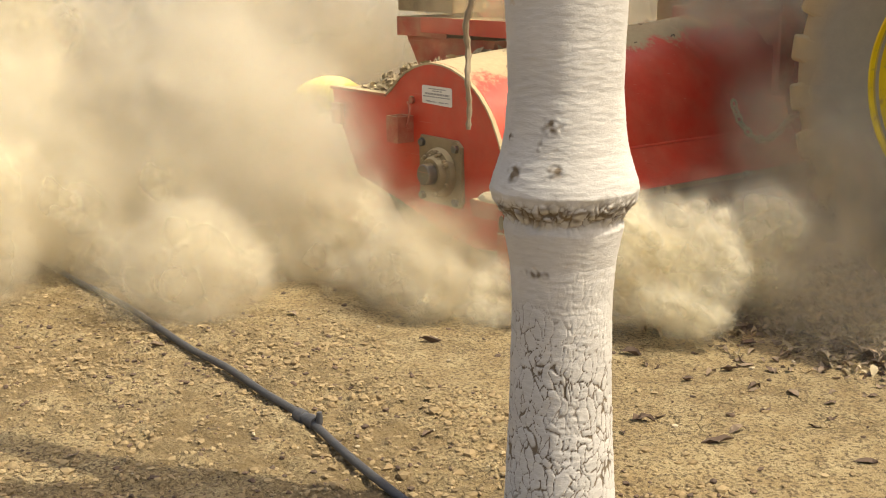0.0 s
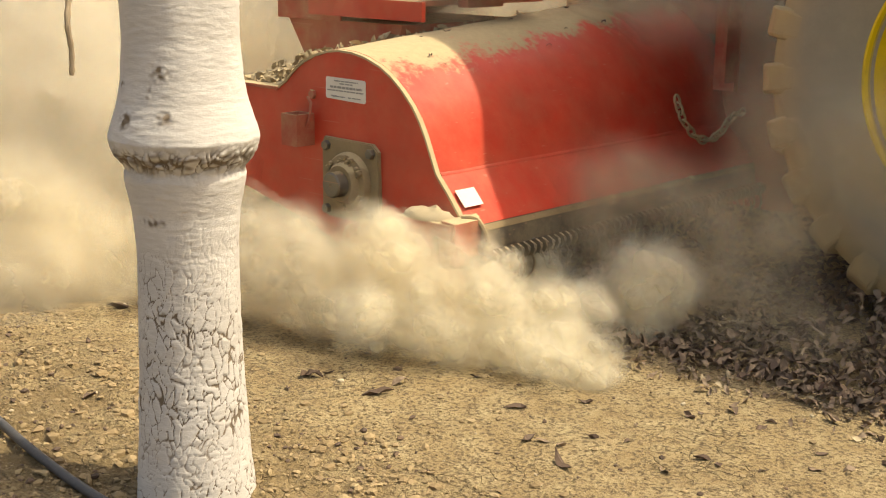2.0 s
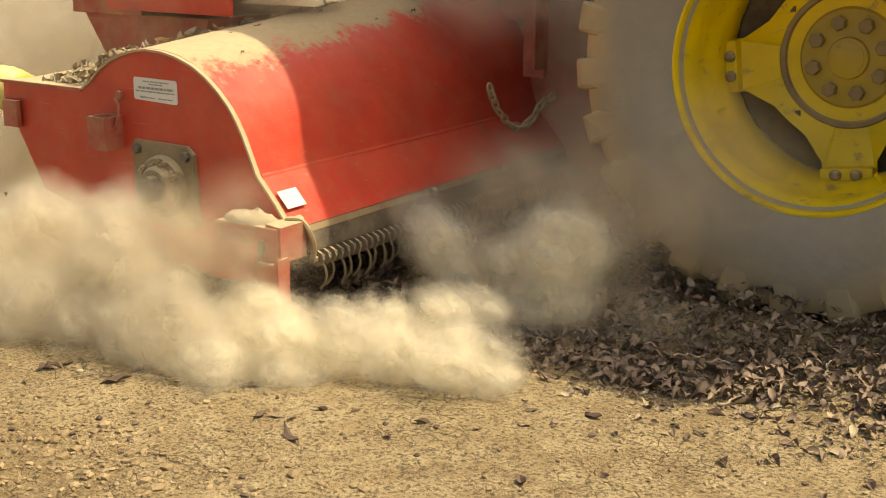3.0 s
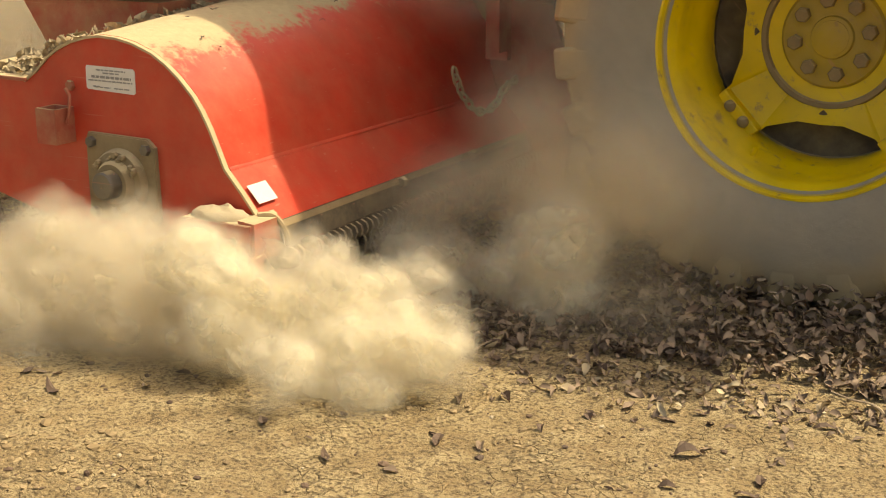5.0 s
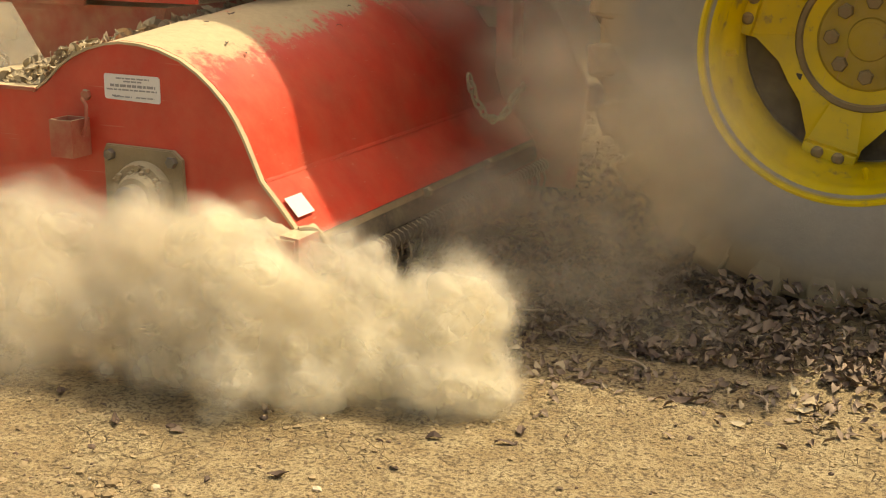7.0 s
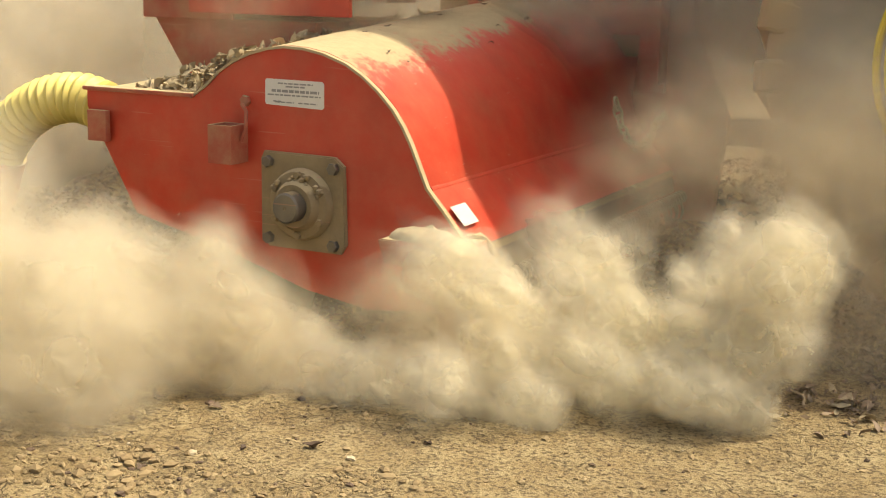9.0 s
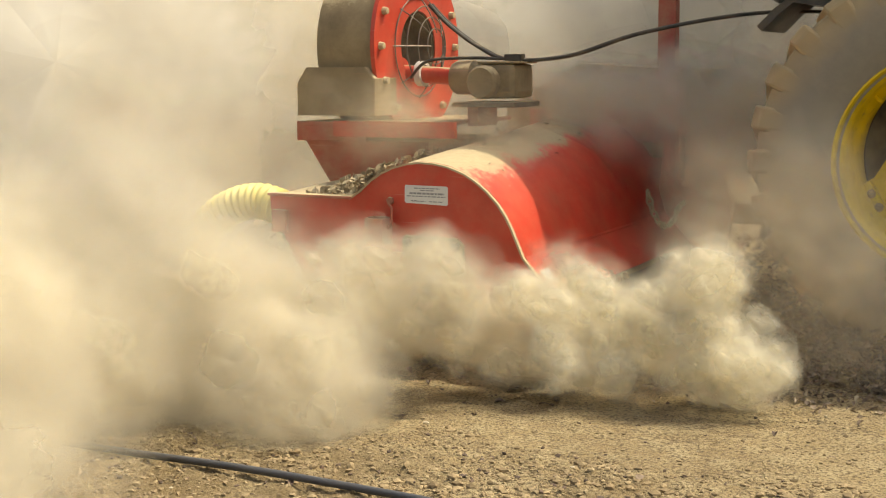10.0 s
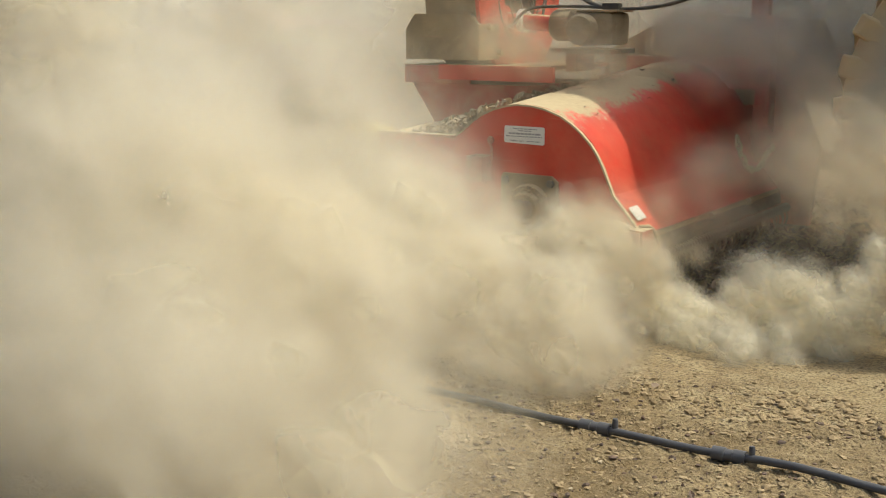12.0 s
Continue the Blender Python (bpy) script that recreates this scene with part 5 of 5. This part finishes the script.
# each row: name, label, radii, puffs, puff size, material, and where it hangs beside the machine: seconds, x, y, z
BILLOWS = [
    ("dust_billow", "bright pale dust billow rolling ahead of the skid", (0.27, 0.16, 0.14), 44, 0.130, DUST_PALE,
     [(0, 1.04, 0.05, 0.15), (0.5, 0.99, 0.05, 0.20), (1, 0.98, 0, 0.10), (1.5, 1.07, -0.05, 0.13), (2, 0.79, -0.05, 0.08), (2.5, 0.97, -0.05, 0.09), (3, 0.96, -0.02, 0.07), (3.5, 0.96, -0.05, 0.07), (5.5, 0.87, -0.08, 0.13), (6, 0.94, -0.05, 0.07), (6.5, 0.86, -0.1, 0.17), (7, 0.80, -0.1, 0.10), (9, 0.93, -0.02, 0.10), (9.5, 1.02, -0.05, 0.11), (10, 1.04, -0.05, 0.17), (10.5, 1.05, -0.05, 0.15), (11, 1.21, -0.05, 0.09), (11.5, 1.21, -0.05, 0.16), (12, 1.13, -0.1, 0.08)]),
    ("dust_billow", "bright pale dust billow curling up beside the skid", (0.24, 0.13, 0.16), 44, 0.130, DUST_PALE,
     [(0, 1.16, 0, 0.31), (0.5, 0.91, -0.05, 0.38), (1, 0.70, -0.1, 0.08), (1.5, 0.74, -0.15, 0.19), (2, 0.58, -0.15, 0.17), (2.5, 0.64, -0.18, 0.11), (3, 0.79, -0.15, 0.03), (3.5, 0.57, -0.2, 0.40), (5.5, 0.73, -0.18, 0.08), (6, 0.69, -0.18, 0.00), (6.5, 0.60, -0.2, 0.28), (7, 0.62, -0.2, 0.25), (9, 0.75, -0.12, 0.19), (9.5, 0.75, -0.1, 0.24), (10, 0.69, -0.15, 0.26), (10.5, 0.65, -0.1, 0.20), (11, 0.79, -0.1, 0.10), (11.5, 0.80, -0.1, 0.08), (12, 0.87, -0.14, 0.03)]),
    ("dust_billow", "low pale dust skirt spreading on the soil", (0.42, 0.13, 0.09), 38, 0.110, DUST_PALE,
     [(0, 0.49, -0.3, 0.02), (0.5, 0.73, -0.3, 0.06), (1, 0.92, -0.25, 0.07), (1.5, 0.92, -0.3, 0.08), (2, 0.50, -0.3, 0.09), (2.5, 0.36, -0.3, 0.06), (3, 0.55, -0.3, 0.01), (3.5, 0.76, -0.3, 0.03), (5.5, 0.64, -0.25, 0.07), (6, 0.39, -0.28, 0.01), (6.5, 0.48, -0.3, 0.07), (7, 0.50, -0.3, 0.06), (9, 0.59, -0.28, 0.04), (9.5, 0.33, -0.25, 0.04), (10, 0.58, -0.2, 0.12), (10.5, 0.60, -0.18, 0.06), (11, 0.79, -0.25, -0.00), (11.5, 0.80, -0.28, 0.03), (12, 1.00, -0.3, -0.01)]),
    ("dust_billow", "pale dust welling up before the end plate", (0.32, 0.12, 0.12), 30, 0.16, DUST_TAN,
     [(0, 0.23, -0.4, 0.08), (0.5, -0.09, -0.4, 0.10), (1, -0.13, -0.4, 0.09), (1.5, 0.16, -0.38, 0.04), (2, -0.01, -0.34, 0.15), (2.5, -0.01, -0.34, 0.15), (3, 0.22, -0.34, 0.07), (3.5, 0.49, -0.32, 0.18), (5.5, -0.07, -0.28, 0.13), (6, 0.02, -0.3, 0.03), (6.5, 0.18, -0.3, 0.10), (7, 0.28, -0.3, 0.18), (9, 0.02, -0.25, -0.05), (9.5, 0.14, -0.25, 0.04), (10, -0.01, -0.28, 0.24), (10.5, -0.02, -0.28, 0.13), (11, 0.04, -0.3, 0.28), (11.5, 0.38, -0.32, 0.22), (12, 0.33, -0.32, 0.26)]),
    ("dust_billow", "thin veil of dust along the skid and end plate", (0.42, 0.10, 0.16), 20, 0.20, DUST_THIN,
     [(0, 0.3, -0.25, 0.20), (2.5, 0.3, -0.2, 0.15), (3.5, 0.2, -0.2, 0.38), (5.5, 0.2, -0.2, 0.02), (6.5, 0.25, -0.2, 0.12), (7, 0.2, -0.22, 0.25), (9, 0.4, -0.2, 0.12), (9.5, 0.35, -0.2, 0.22), (10.5, 0.3, -0.22, 0.18), (12, 0.4, -0.25, 0.35)]),
    ("dust_billow", "brown shaded dust hanging between head and wheel", (0.30, 0.18, 0.20), 24, 0.24, DUST_THIN,
     [(0, 0.99, 0.7, 0.16), (1, 0.64, 0.7, 0.10), (1.5, 1.03, 0.7, 0.28), (2, 0.79, 0.7, 0.24), (2.5, 0.98, 0.7, 0.28), (3, 1.04, 0.75, 0.25), (3.5, 1.03, 0.75, 0.24), (5.5, 0.92, 0.7, 0.19), (6, 0.91, 0.7, 0.25), (6.5, 0.86, 0.7, 0.17), (7, 0.94, 0.7, 0.18), (9, 1.06, 0.4, 0.43), (10, 1.17, 0.35, 0.40), (10.5, 1.10, 0.35, 0.36), (11, 1.16, 0.5, 0.31), (11.5, 0.97, 0.5, 0.26), (12, 0.81, 0.5, 0.43)]),
    ("dust_billow", "brown shaded dust drifting over the drum's far end", (0.46, 0.26, 0.26), 22, 0.30, DUST_THIN,
     [(0, 0.85, 1.0, 0.55), (2.5, 0.95, 1.1, 0.50), (3.5, 1.0, 1.15, 0.40), (5.5, 0.90, 0.8, 0.50), (6.5, 0.85, 0.8, 0.65), (9, 0.95, 0.7, 0.60), (10.5, 0.80, 0.7, 0.70), (11.5, 0.95, 0.75, 0.62), (12, 0.98, 0.7, 0.6)]),
    ("dust_billow", "tan dust gusting about the hitch", (0.30, 0.22, 0.36), 18, 0.28, DUST_THIN,
     [(0, 1.0, 1.5, 0.7), (2.5, 1.0, 1.6, 0.6), (5.5, 0.95, 1.4, 0.6), (7, 0.95, 1.3, 0.7), (9, 0.95, 1.3, 0.8), (10.5, 0.85, 1.2, 0.95), (11.5, 1.2, 0.9, 0.7), (12, 1.3, 0.9, 0.75)]),
    ("dust_billow", "pale dust gusting up ahead of the wheel", (0.34, 0.25, 0.30), 16, 0.26, DUST_THIN,
     [(0, 1.5, 0.55, 0.15), (2.5, 1.1, 0.75, 0.0), (5.5, 1.1, 0.7, 0.0), (7, 1.1, 0.7, 0.0), (9, 1.3, 0.55, 0.2), (10.5, 1.4, 0.6, 0.3), (11.5, 1.46, 0.15, 0.47), (12, 1.31, 0.15, 0.66)]),
    ("dust_plume", "dense tan dust pouring out behind the head", (0.36, 0.20, 0.18), 40, 0.20, DUST_TAN,
     [(0, -0.37, -0.35, 0.14), (0.5, -0.60, -0.35, 0.20), (1, -0.61, -0.32, 0.16), (1.5, -0.63, -0.3, 0.18), (2, -0.60, -0.3, 0.07), (2.5, -0.46, -0.25, 0.11), (3, -0.27, -0.25, 0.16), (3.5, 0.04, -0.25, 0.23), (5.5, -0.28, -0.2, 0.02), (6, -0.42, -0.2, -0.03), (6.5, -0.40, -0.2, 0.01), (7, -0.16, -0.25, 0.21), (9, -0.33, -0.4, 0.16), (9.5, -0.38, -0.4, 0.30), (10, -0.07, -0.42, 0.35), (10.5, -0.14, -0.45, 0.33), (11, -0.10, -0.45, 0.31), (11.5, 0.19, -0.45, 0.07), (12, 0.12, -0.48, 0.17)]),
    ("dust_plume", "tan dust plume trailing low past the tree row", (0.38, 0.28, 0.20), 18, 0.28, DUST_TAN,
     [(0, -0.75, -0.65, 0.18), (1.5, -0.8, -0.6, 0.14), (2.5, -0.95, -0.5, 0.10), (3.5, -0.95, -0.45, 0.10), (5.5, -0.95, -0.4, 0.05), (7, -0.85, -0.5, 0.15), (9, -0.62, -0.62, 0.24), (9.5, -0.52, -0.65, 0.26), (10.5, -0.36, -0.80, 0.24), (11.5, -0.05, -0.85, 0.30), (12, 0.05, -0.90, 0.32)]),
    ("dust_plume", "broad tan dust bank spreading near the hose", (0.5, 0.35, 0.25), 18, 0.34, DUST_TAN,
     [(0, -1.15, -0.85, 0.20), (2.5, -1.4, -0.75, 0.16), (5.5, -1.5, -0.7, 0.1), (9, -1.2, -0.95, 0.18), (9.5, -1.15, -1.0, 0.20), (10.5, -0.95, -1.15, 0.20), (11.5, -0.70, -1.2, 0.26), (12, -0.65, -1.25, 0.28)]),
    ("dust_plume", "broad pale dust bank hanging over the row", (0.6, 0.35, 0.35), 18, 0.42, DUST_TAN,
     [(0, -1.75, -0.7, 0.45), (2.5, -1.9, -0.6, 0.4), (5.5, -2.0, -0.6, 0.4), (9, -1.75, -0.8, 0.42), (10.5, -1.45, -0.9, 0.50), (12, -1.15, -1.0, 0.58)]),
    ("dust_plume", "pale dust bank far down the row", (0.8, 0.4, 0.5), 16, 0.55, DUST_TAN,
     [(0, -2.7, -0.5, 0.7), (5.5, -3.0, -0.4, 0.7), (9, -2.6, -0.6, 0.7), (12, -2.1, -0.8, 0.85)]),
    ("dust_plume", "pale dust rolling out towards the hose", (0.30, 0.25, 0.16), 16, 0.26, DUST_TAN,
     [(0, -0.25, -1.0, 0.10), (1.0, -0.7, -1.0, 0.10), (1.5, -0.9, -0.9, 0.08), (2.5, -0.8, -0.4, 0.05), (5.5, -0.9, -0.35, 0.0), (7, -0.7, -0.4, 0.05), (9, -0.36, -0.70, 0.10), (9.5, -0.30, -0.75, 0.10), (10.5, -0.02, -1.0, 0.10), (11.5, 0.36, -1.0, 0.14), (12, 0.48, -1.05, 0.16)]),
    ("dust_plume", "pale dust bank drifting over the hose", (0.45, 0.40, 0.30), 18, 0.38, DUST_TAN,
     [(0, -0.75, -1.45, 0.18), (1.0, -1.2, -1.4, 0.18), (1.5, -1.5, -1.3, 0.2), (2.5, -2.0, -0.9, 0.2), (5.5, -2.0, -0.8, 0.2), (9, -0.75, -1.2, 0.18), (9.5, -0.65, -1.35, 0.20), (10.5, -0.32, -1.75, 0.22), (11.5, 0.15, -1.75, 0.28), (12, 0.30, -1.8, 0.30)]),
    ("dust_plume", "pale dust bank drifting close by", (0.45, 0.40, 0.30), 18, 0.38, DUST_TAN,
     [(0, -1.0, -1.9, 0.25), (1.0, -1.6, -1.8, 0.25), (2.5, -2.8, -1.0, 0.3), (5.5, -2.8, -1.0, 0.3), (9, -1.2, -1.6, 0.25), (9.5, -1.0, -1.8, 0.25), (10.5, -0.22, -2.3, 0.22), (11.5, 0.20, -2.15, 0.26), (12, 0.30, -2.15, 0.28)]),
    ("dust_plume", "dense even dust bank behind the sweeper head", (0.70, 0.30, 0.40), 20, 0.50, DUST_DENSE,
     [(0, -1.15, -0.25, 0.50), (1, -1.25, -0.25, 0.50), (1.5, -1.4, -0.2, 0.45), (2.5, -1.9, 0.2, 0.45), (3.5, -1.9, 0.2, 0.45), (5.5, -2.0, 0.2, 0.5), (7, -1.8, 0.1, 0.45), (9, -1.35, -0.6, 0.36), (9.5, -1.25, -0.6, 0.38), (10.5, -1.05, -0.6, 0.48), (11.5, -0.85, -0.55, 0.52), (12, -0.75, -0.6, 0.56)]),
    ("dust_plume", "dense even dust bank drifting over the soil", (0.60, 0.40, 0.35), 20, 0.48, DUST_DENSE,
     [(0, -1.5, -1.2, 0.35), (1, -2.0, -1.1, 0.35), (2.5, -2.8, -0.8, 0.4), (5.5, -2.8, -0.8, 0.4), (7, -2.3, -1.0, 0.4), (9, -1.3, -1.3, 0.32), (9.5, -1.1, -1.5, 0.34), (10.5, -0.70, -1.85, 0.34), (11.5, -0.25, -1.9, 0.38), (12, -0.10, -1.95, 0.40)]),
    ("dust_plume", "dense even dust bank low and close by", (0.50, 0.34, 0.24), 20, 0.38, DUST_DENSE,
     [(0, -2.2, -1.4, 0.35), (2.5, -3.2, -1.0, 0.4), (5.5, -3.2, -1.0, 0.4), (7, -2.8, -1.2, 0.4), (9, -1.7, -1.7, 0.30), (9.5, -1.4, -2.0, 0.30), (10.5, -0.45, -2.55, 0.26), (11.5, 0.05, -2.35, 0.28), (12, 0.15, -2.35, 0.30)]),
    ("dust_billow", "bright pale dust billow climbing ahead of the wheel", (0.28, 0.18, 0.16), 40, 0.14, DUST_PALE,
     [(0, 1.03, 0.5, 0.21), (0.5, 0.81, 0.5, 0.14), (1, 0.78, 0.5, 0.16), (1.5, 1.12, 0.5, 0.22), (2, 0.67, 0.5, 0.07), (2.5, 0.86, 0.6, 0.23), (3, 0.92, 0.6, 0.16), (3.5, 1.06, 0.1, 0.10), (5.5, 0.74, 0.75, 0.10), (6, 0.70, 0.75, 0.14), (6.5, 1.00, 0, 0.12), (7, 0.77, 0, 0.10), (9, 1.01, 0.1, 0.29), (9.5, 0.85, 0.05, 0.38), (10, 0.86, 0, 0.35), (10.5, 0.86, 0.05, 0.32), (11, 1.38, 0.05, 0.19), (11.5, 1.42, 0, 0.30), (12, 1.32, -0.08, 0.22)]),
    ("dust_plume", "brown hanging dust between drum and tractor", (0.40, 0.15, 0.40), 20, 0.30, DUST_DENSE,
     [(0, 1.0, 1.75, 0.65), (6, 1.0, 1.75, 0.65), (12, 1.05, 1.7, 0.75)]),
    ("dust_plume", "brown hanging dust before the elevator hood", (0.55, 0.10, 0.24), 20, 0.26, DUST_DENSE,
     [(0, 0.35, 1.5, 1.05), (6, 0.35, 1.5, 1.05), (9, 0.3, 1.45, 1.0), (12, 0.35, 1.4, 1.05)]),
    ("dust_bank", "pale hanging dust behind the harvester", (1.6, 0.4, 0.7), 16, 1.0, DUST_HAZE,
     [(0, -2.5, 3.2, 0.9), (6, -2.2, 3.2, 0.9), (12, -2.0, 3.2, 0.9)]),
    ("dust_bank", "pale hanging dust behind the tractor", (1.6, 0.4, 0.7), 16, 1.0, DUST_HAZE,
     [(0, 0.6, 3.6, 0.9), (6, 0.7, 3.6, 0.9), (12, 0.8, 3.6, 0.9)]),
    ("dust_bank", "pale hanging dust far behind the row", (2.2, 0.5, 1.0), 16, 1.3, DUST_HAZE,
     [(0, -5.5, 2.2, 1.2), (6, -5.5, 2.2, 1.2), (12, -5.0, 2.2, 1.2)]),
    ("dust_plume", "thin pale dust rising behind the suction hose", (0.6, 0.4, 0.45), 16, 0.45, DUST_THIN,
     [(0, -1.5, 0.5, 0.75), (2.5, -1.5, 0.6, 0.7), (5.5, -1.4, 0.7, 0.8), (9, -1.4, 0.6, 0.75), (12, -1.2, 0.4, 0.85)]),
    ("dust_plume", "thin pale dust behind the blower", (0.9, 0.4, 0.6), 16, 0.6, DUST_THIN,
     [(0, -1.2, 1.9, 1.1), (5.5, -1.0, 1.9, 1.1), (9, -1.1, 1.8, 1.1), (12, -1.0, 1.7, 1.2)]),
    ("dust_plume", "thin pale dust high behind the machine", (1.2, 0.5, 0.8), 16, 0.8, DUST_THIN,
     [(0, -3.2, 1.5, 1.5), (5.5, -3.2, 1.6, 1.5), (9, -3.0, 1.5, 1.5), (12, -2.8, 1.4, 1.6)]),
    ("dust_plume", "thin pale dust swirling before the blower", (0.5, 0.20, 0.16), 22, 0.24, DUST_THIN,
     [(0, -0.5, 0.65, 0.95), (2.5, -0.6, 0.7, 0.9), (5.5, -0.7, 0.7, 0.95), (9, -0.45, 0.6, 0.85), (10.5, -0.35, 0.5, 0.88), (12, -0.3, 0.5, 0.98)]),
]
DUST_MOVES = []
RNG = random.Random(77)
for name, label, radii, count, grain, material, rows in BILLOWS:
    ob = dust_piece(name, radii, round(count * 1.2), grain, material, RNG)
    tagged(ob, label, "dust cloud", kind="stuff")
    DUST_MOVES.append((ob, rows, RNG.uniform(0, 6.3)))


# ---- scraps that the brush throws back out of the dust ----
def thrown_scrap(rng, size, dark):
    vs, fs = leaf_verts(rng, size)
    ob = new("thrown_leaf_scrap", mesh_of("thrown_leaf_scrap", vs, fs, LEAF_DARK if dark else LEAF))
    return tagged(ob, "dark dry leaf scrap tossed up by the brush", "leaf", "thrown scraps")


def scrap_rows(rng, start, spread):
    """From its place in the windrow, thrown back and down to rest on the soil."""
    rest = Vector((rolled(start) + 0.25, rng.uniform(0.15, 0.5), 0.03))
    vel = Vector((rng.uniform(-2.4, -0.2), rng.uniform(-5.2, -1.4) if start > 9.3 else rng.uniform(-3.3, -1.0), rng.uniform(0.8, 3.2))) * spread
    q = [rng.uniform(0, 360) for _ in range(3)]
    spin = [rng.uniform(-45, 45) for _ in range(3)]
    rows = [(0.0, pose(*rest, *q))]
    if start > 0.05:
        rows.append((start, pose(*rest, *q)))
    p, t, i = Vector((rolled(start) + rng.uniform(-0.5, 0.1), -0.05, 0.15)), start, 0
    rows_t = max(start, 0.0)
    while True:
        i += 1
        dt = 0.1
        rows_t += dt
        vel.z -= 5.0 * dt
        vel *= 0.94
        p = p + vel * dt
        floor = 0.012
        if p.z < floor or rows_t > 11.9:
            p.z = max(p.z, floor)
            break
        rows.append((rows_t, pose(*p, *(a + s * i for a, s in zip(q, spin)))))
    last = pose(*p, *(a + s * i for a, s in zip(q, spin)))
    rows.append((min(rows_t, 11.95), last))
    rows.append((12.0, last))
    return rows


SCRAP_MOVES = []
RNG = random.Random(99)
STARTS = [-0.4 + 0.05 * i for i in range(26)] + [1.3 + 0.16 * i for i in range(14)] + [5.0 + 0.12 * i for i in range(18)] + [8.3 + 0.036 * i for i in range(98)]
for t0 in STARTS:
    SCRAP_MOVES.append((thrown_scrap(RNG, RNG.uniform(0.010, 0.022) if RNG.random() < 0.85 else RNG.uniform(0.025, 0.045), RNG.random() < 0.75), scrap_rows(RNG, max(t0, 0.0), RNG.uniform(0.7, 1.15))))


# ---- what moves ----
def motions():
    walk(HARVESTER, [(t, pose(s, 0, 0)) for t, s in TRAVEL])
    walk(TRACTOR, [(t, pose(s, 0, 0)) for t, s in TRAVEL])
    # the wheel rolls; its arms stand upright and level at 3.5 s
    walk(WHEEL, [(t, pose(*WHEEL_AT, 0, math.degrees((s - 1.579) / 0.755), 0)) for t, s in TRAVEL])
    for ob, rows, phase in DUST_MOVES:
        keyed = []
        for t, x, y, z in rows:
            sway = 5 * math.sin(1.7 * t + phase)
            keyed.append((t, pose(rolled(t) + x, y, z, 0.6 * sway, 7 * math.sin(0.9 * t + phase), sway)))
        if rows[-1][0] < 12:
            keyed.append((12.0, keyed[-1][1]))
        walk(ob, keyed)
    for ob, rows in SCRAP_MOVES:
        walk(ob, rows)


motions()
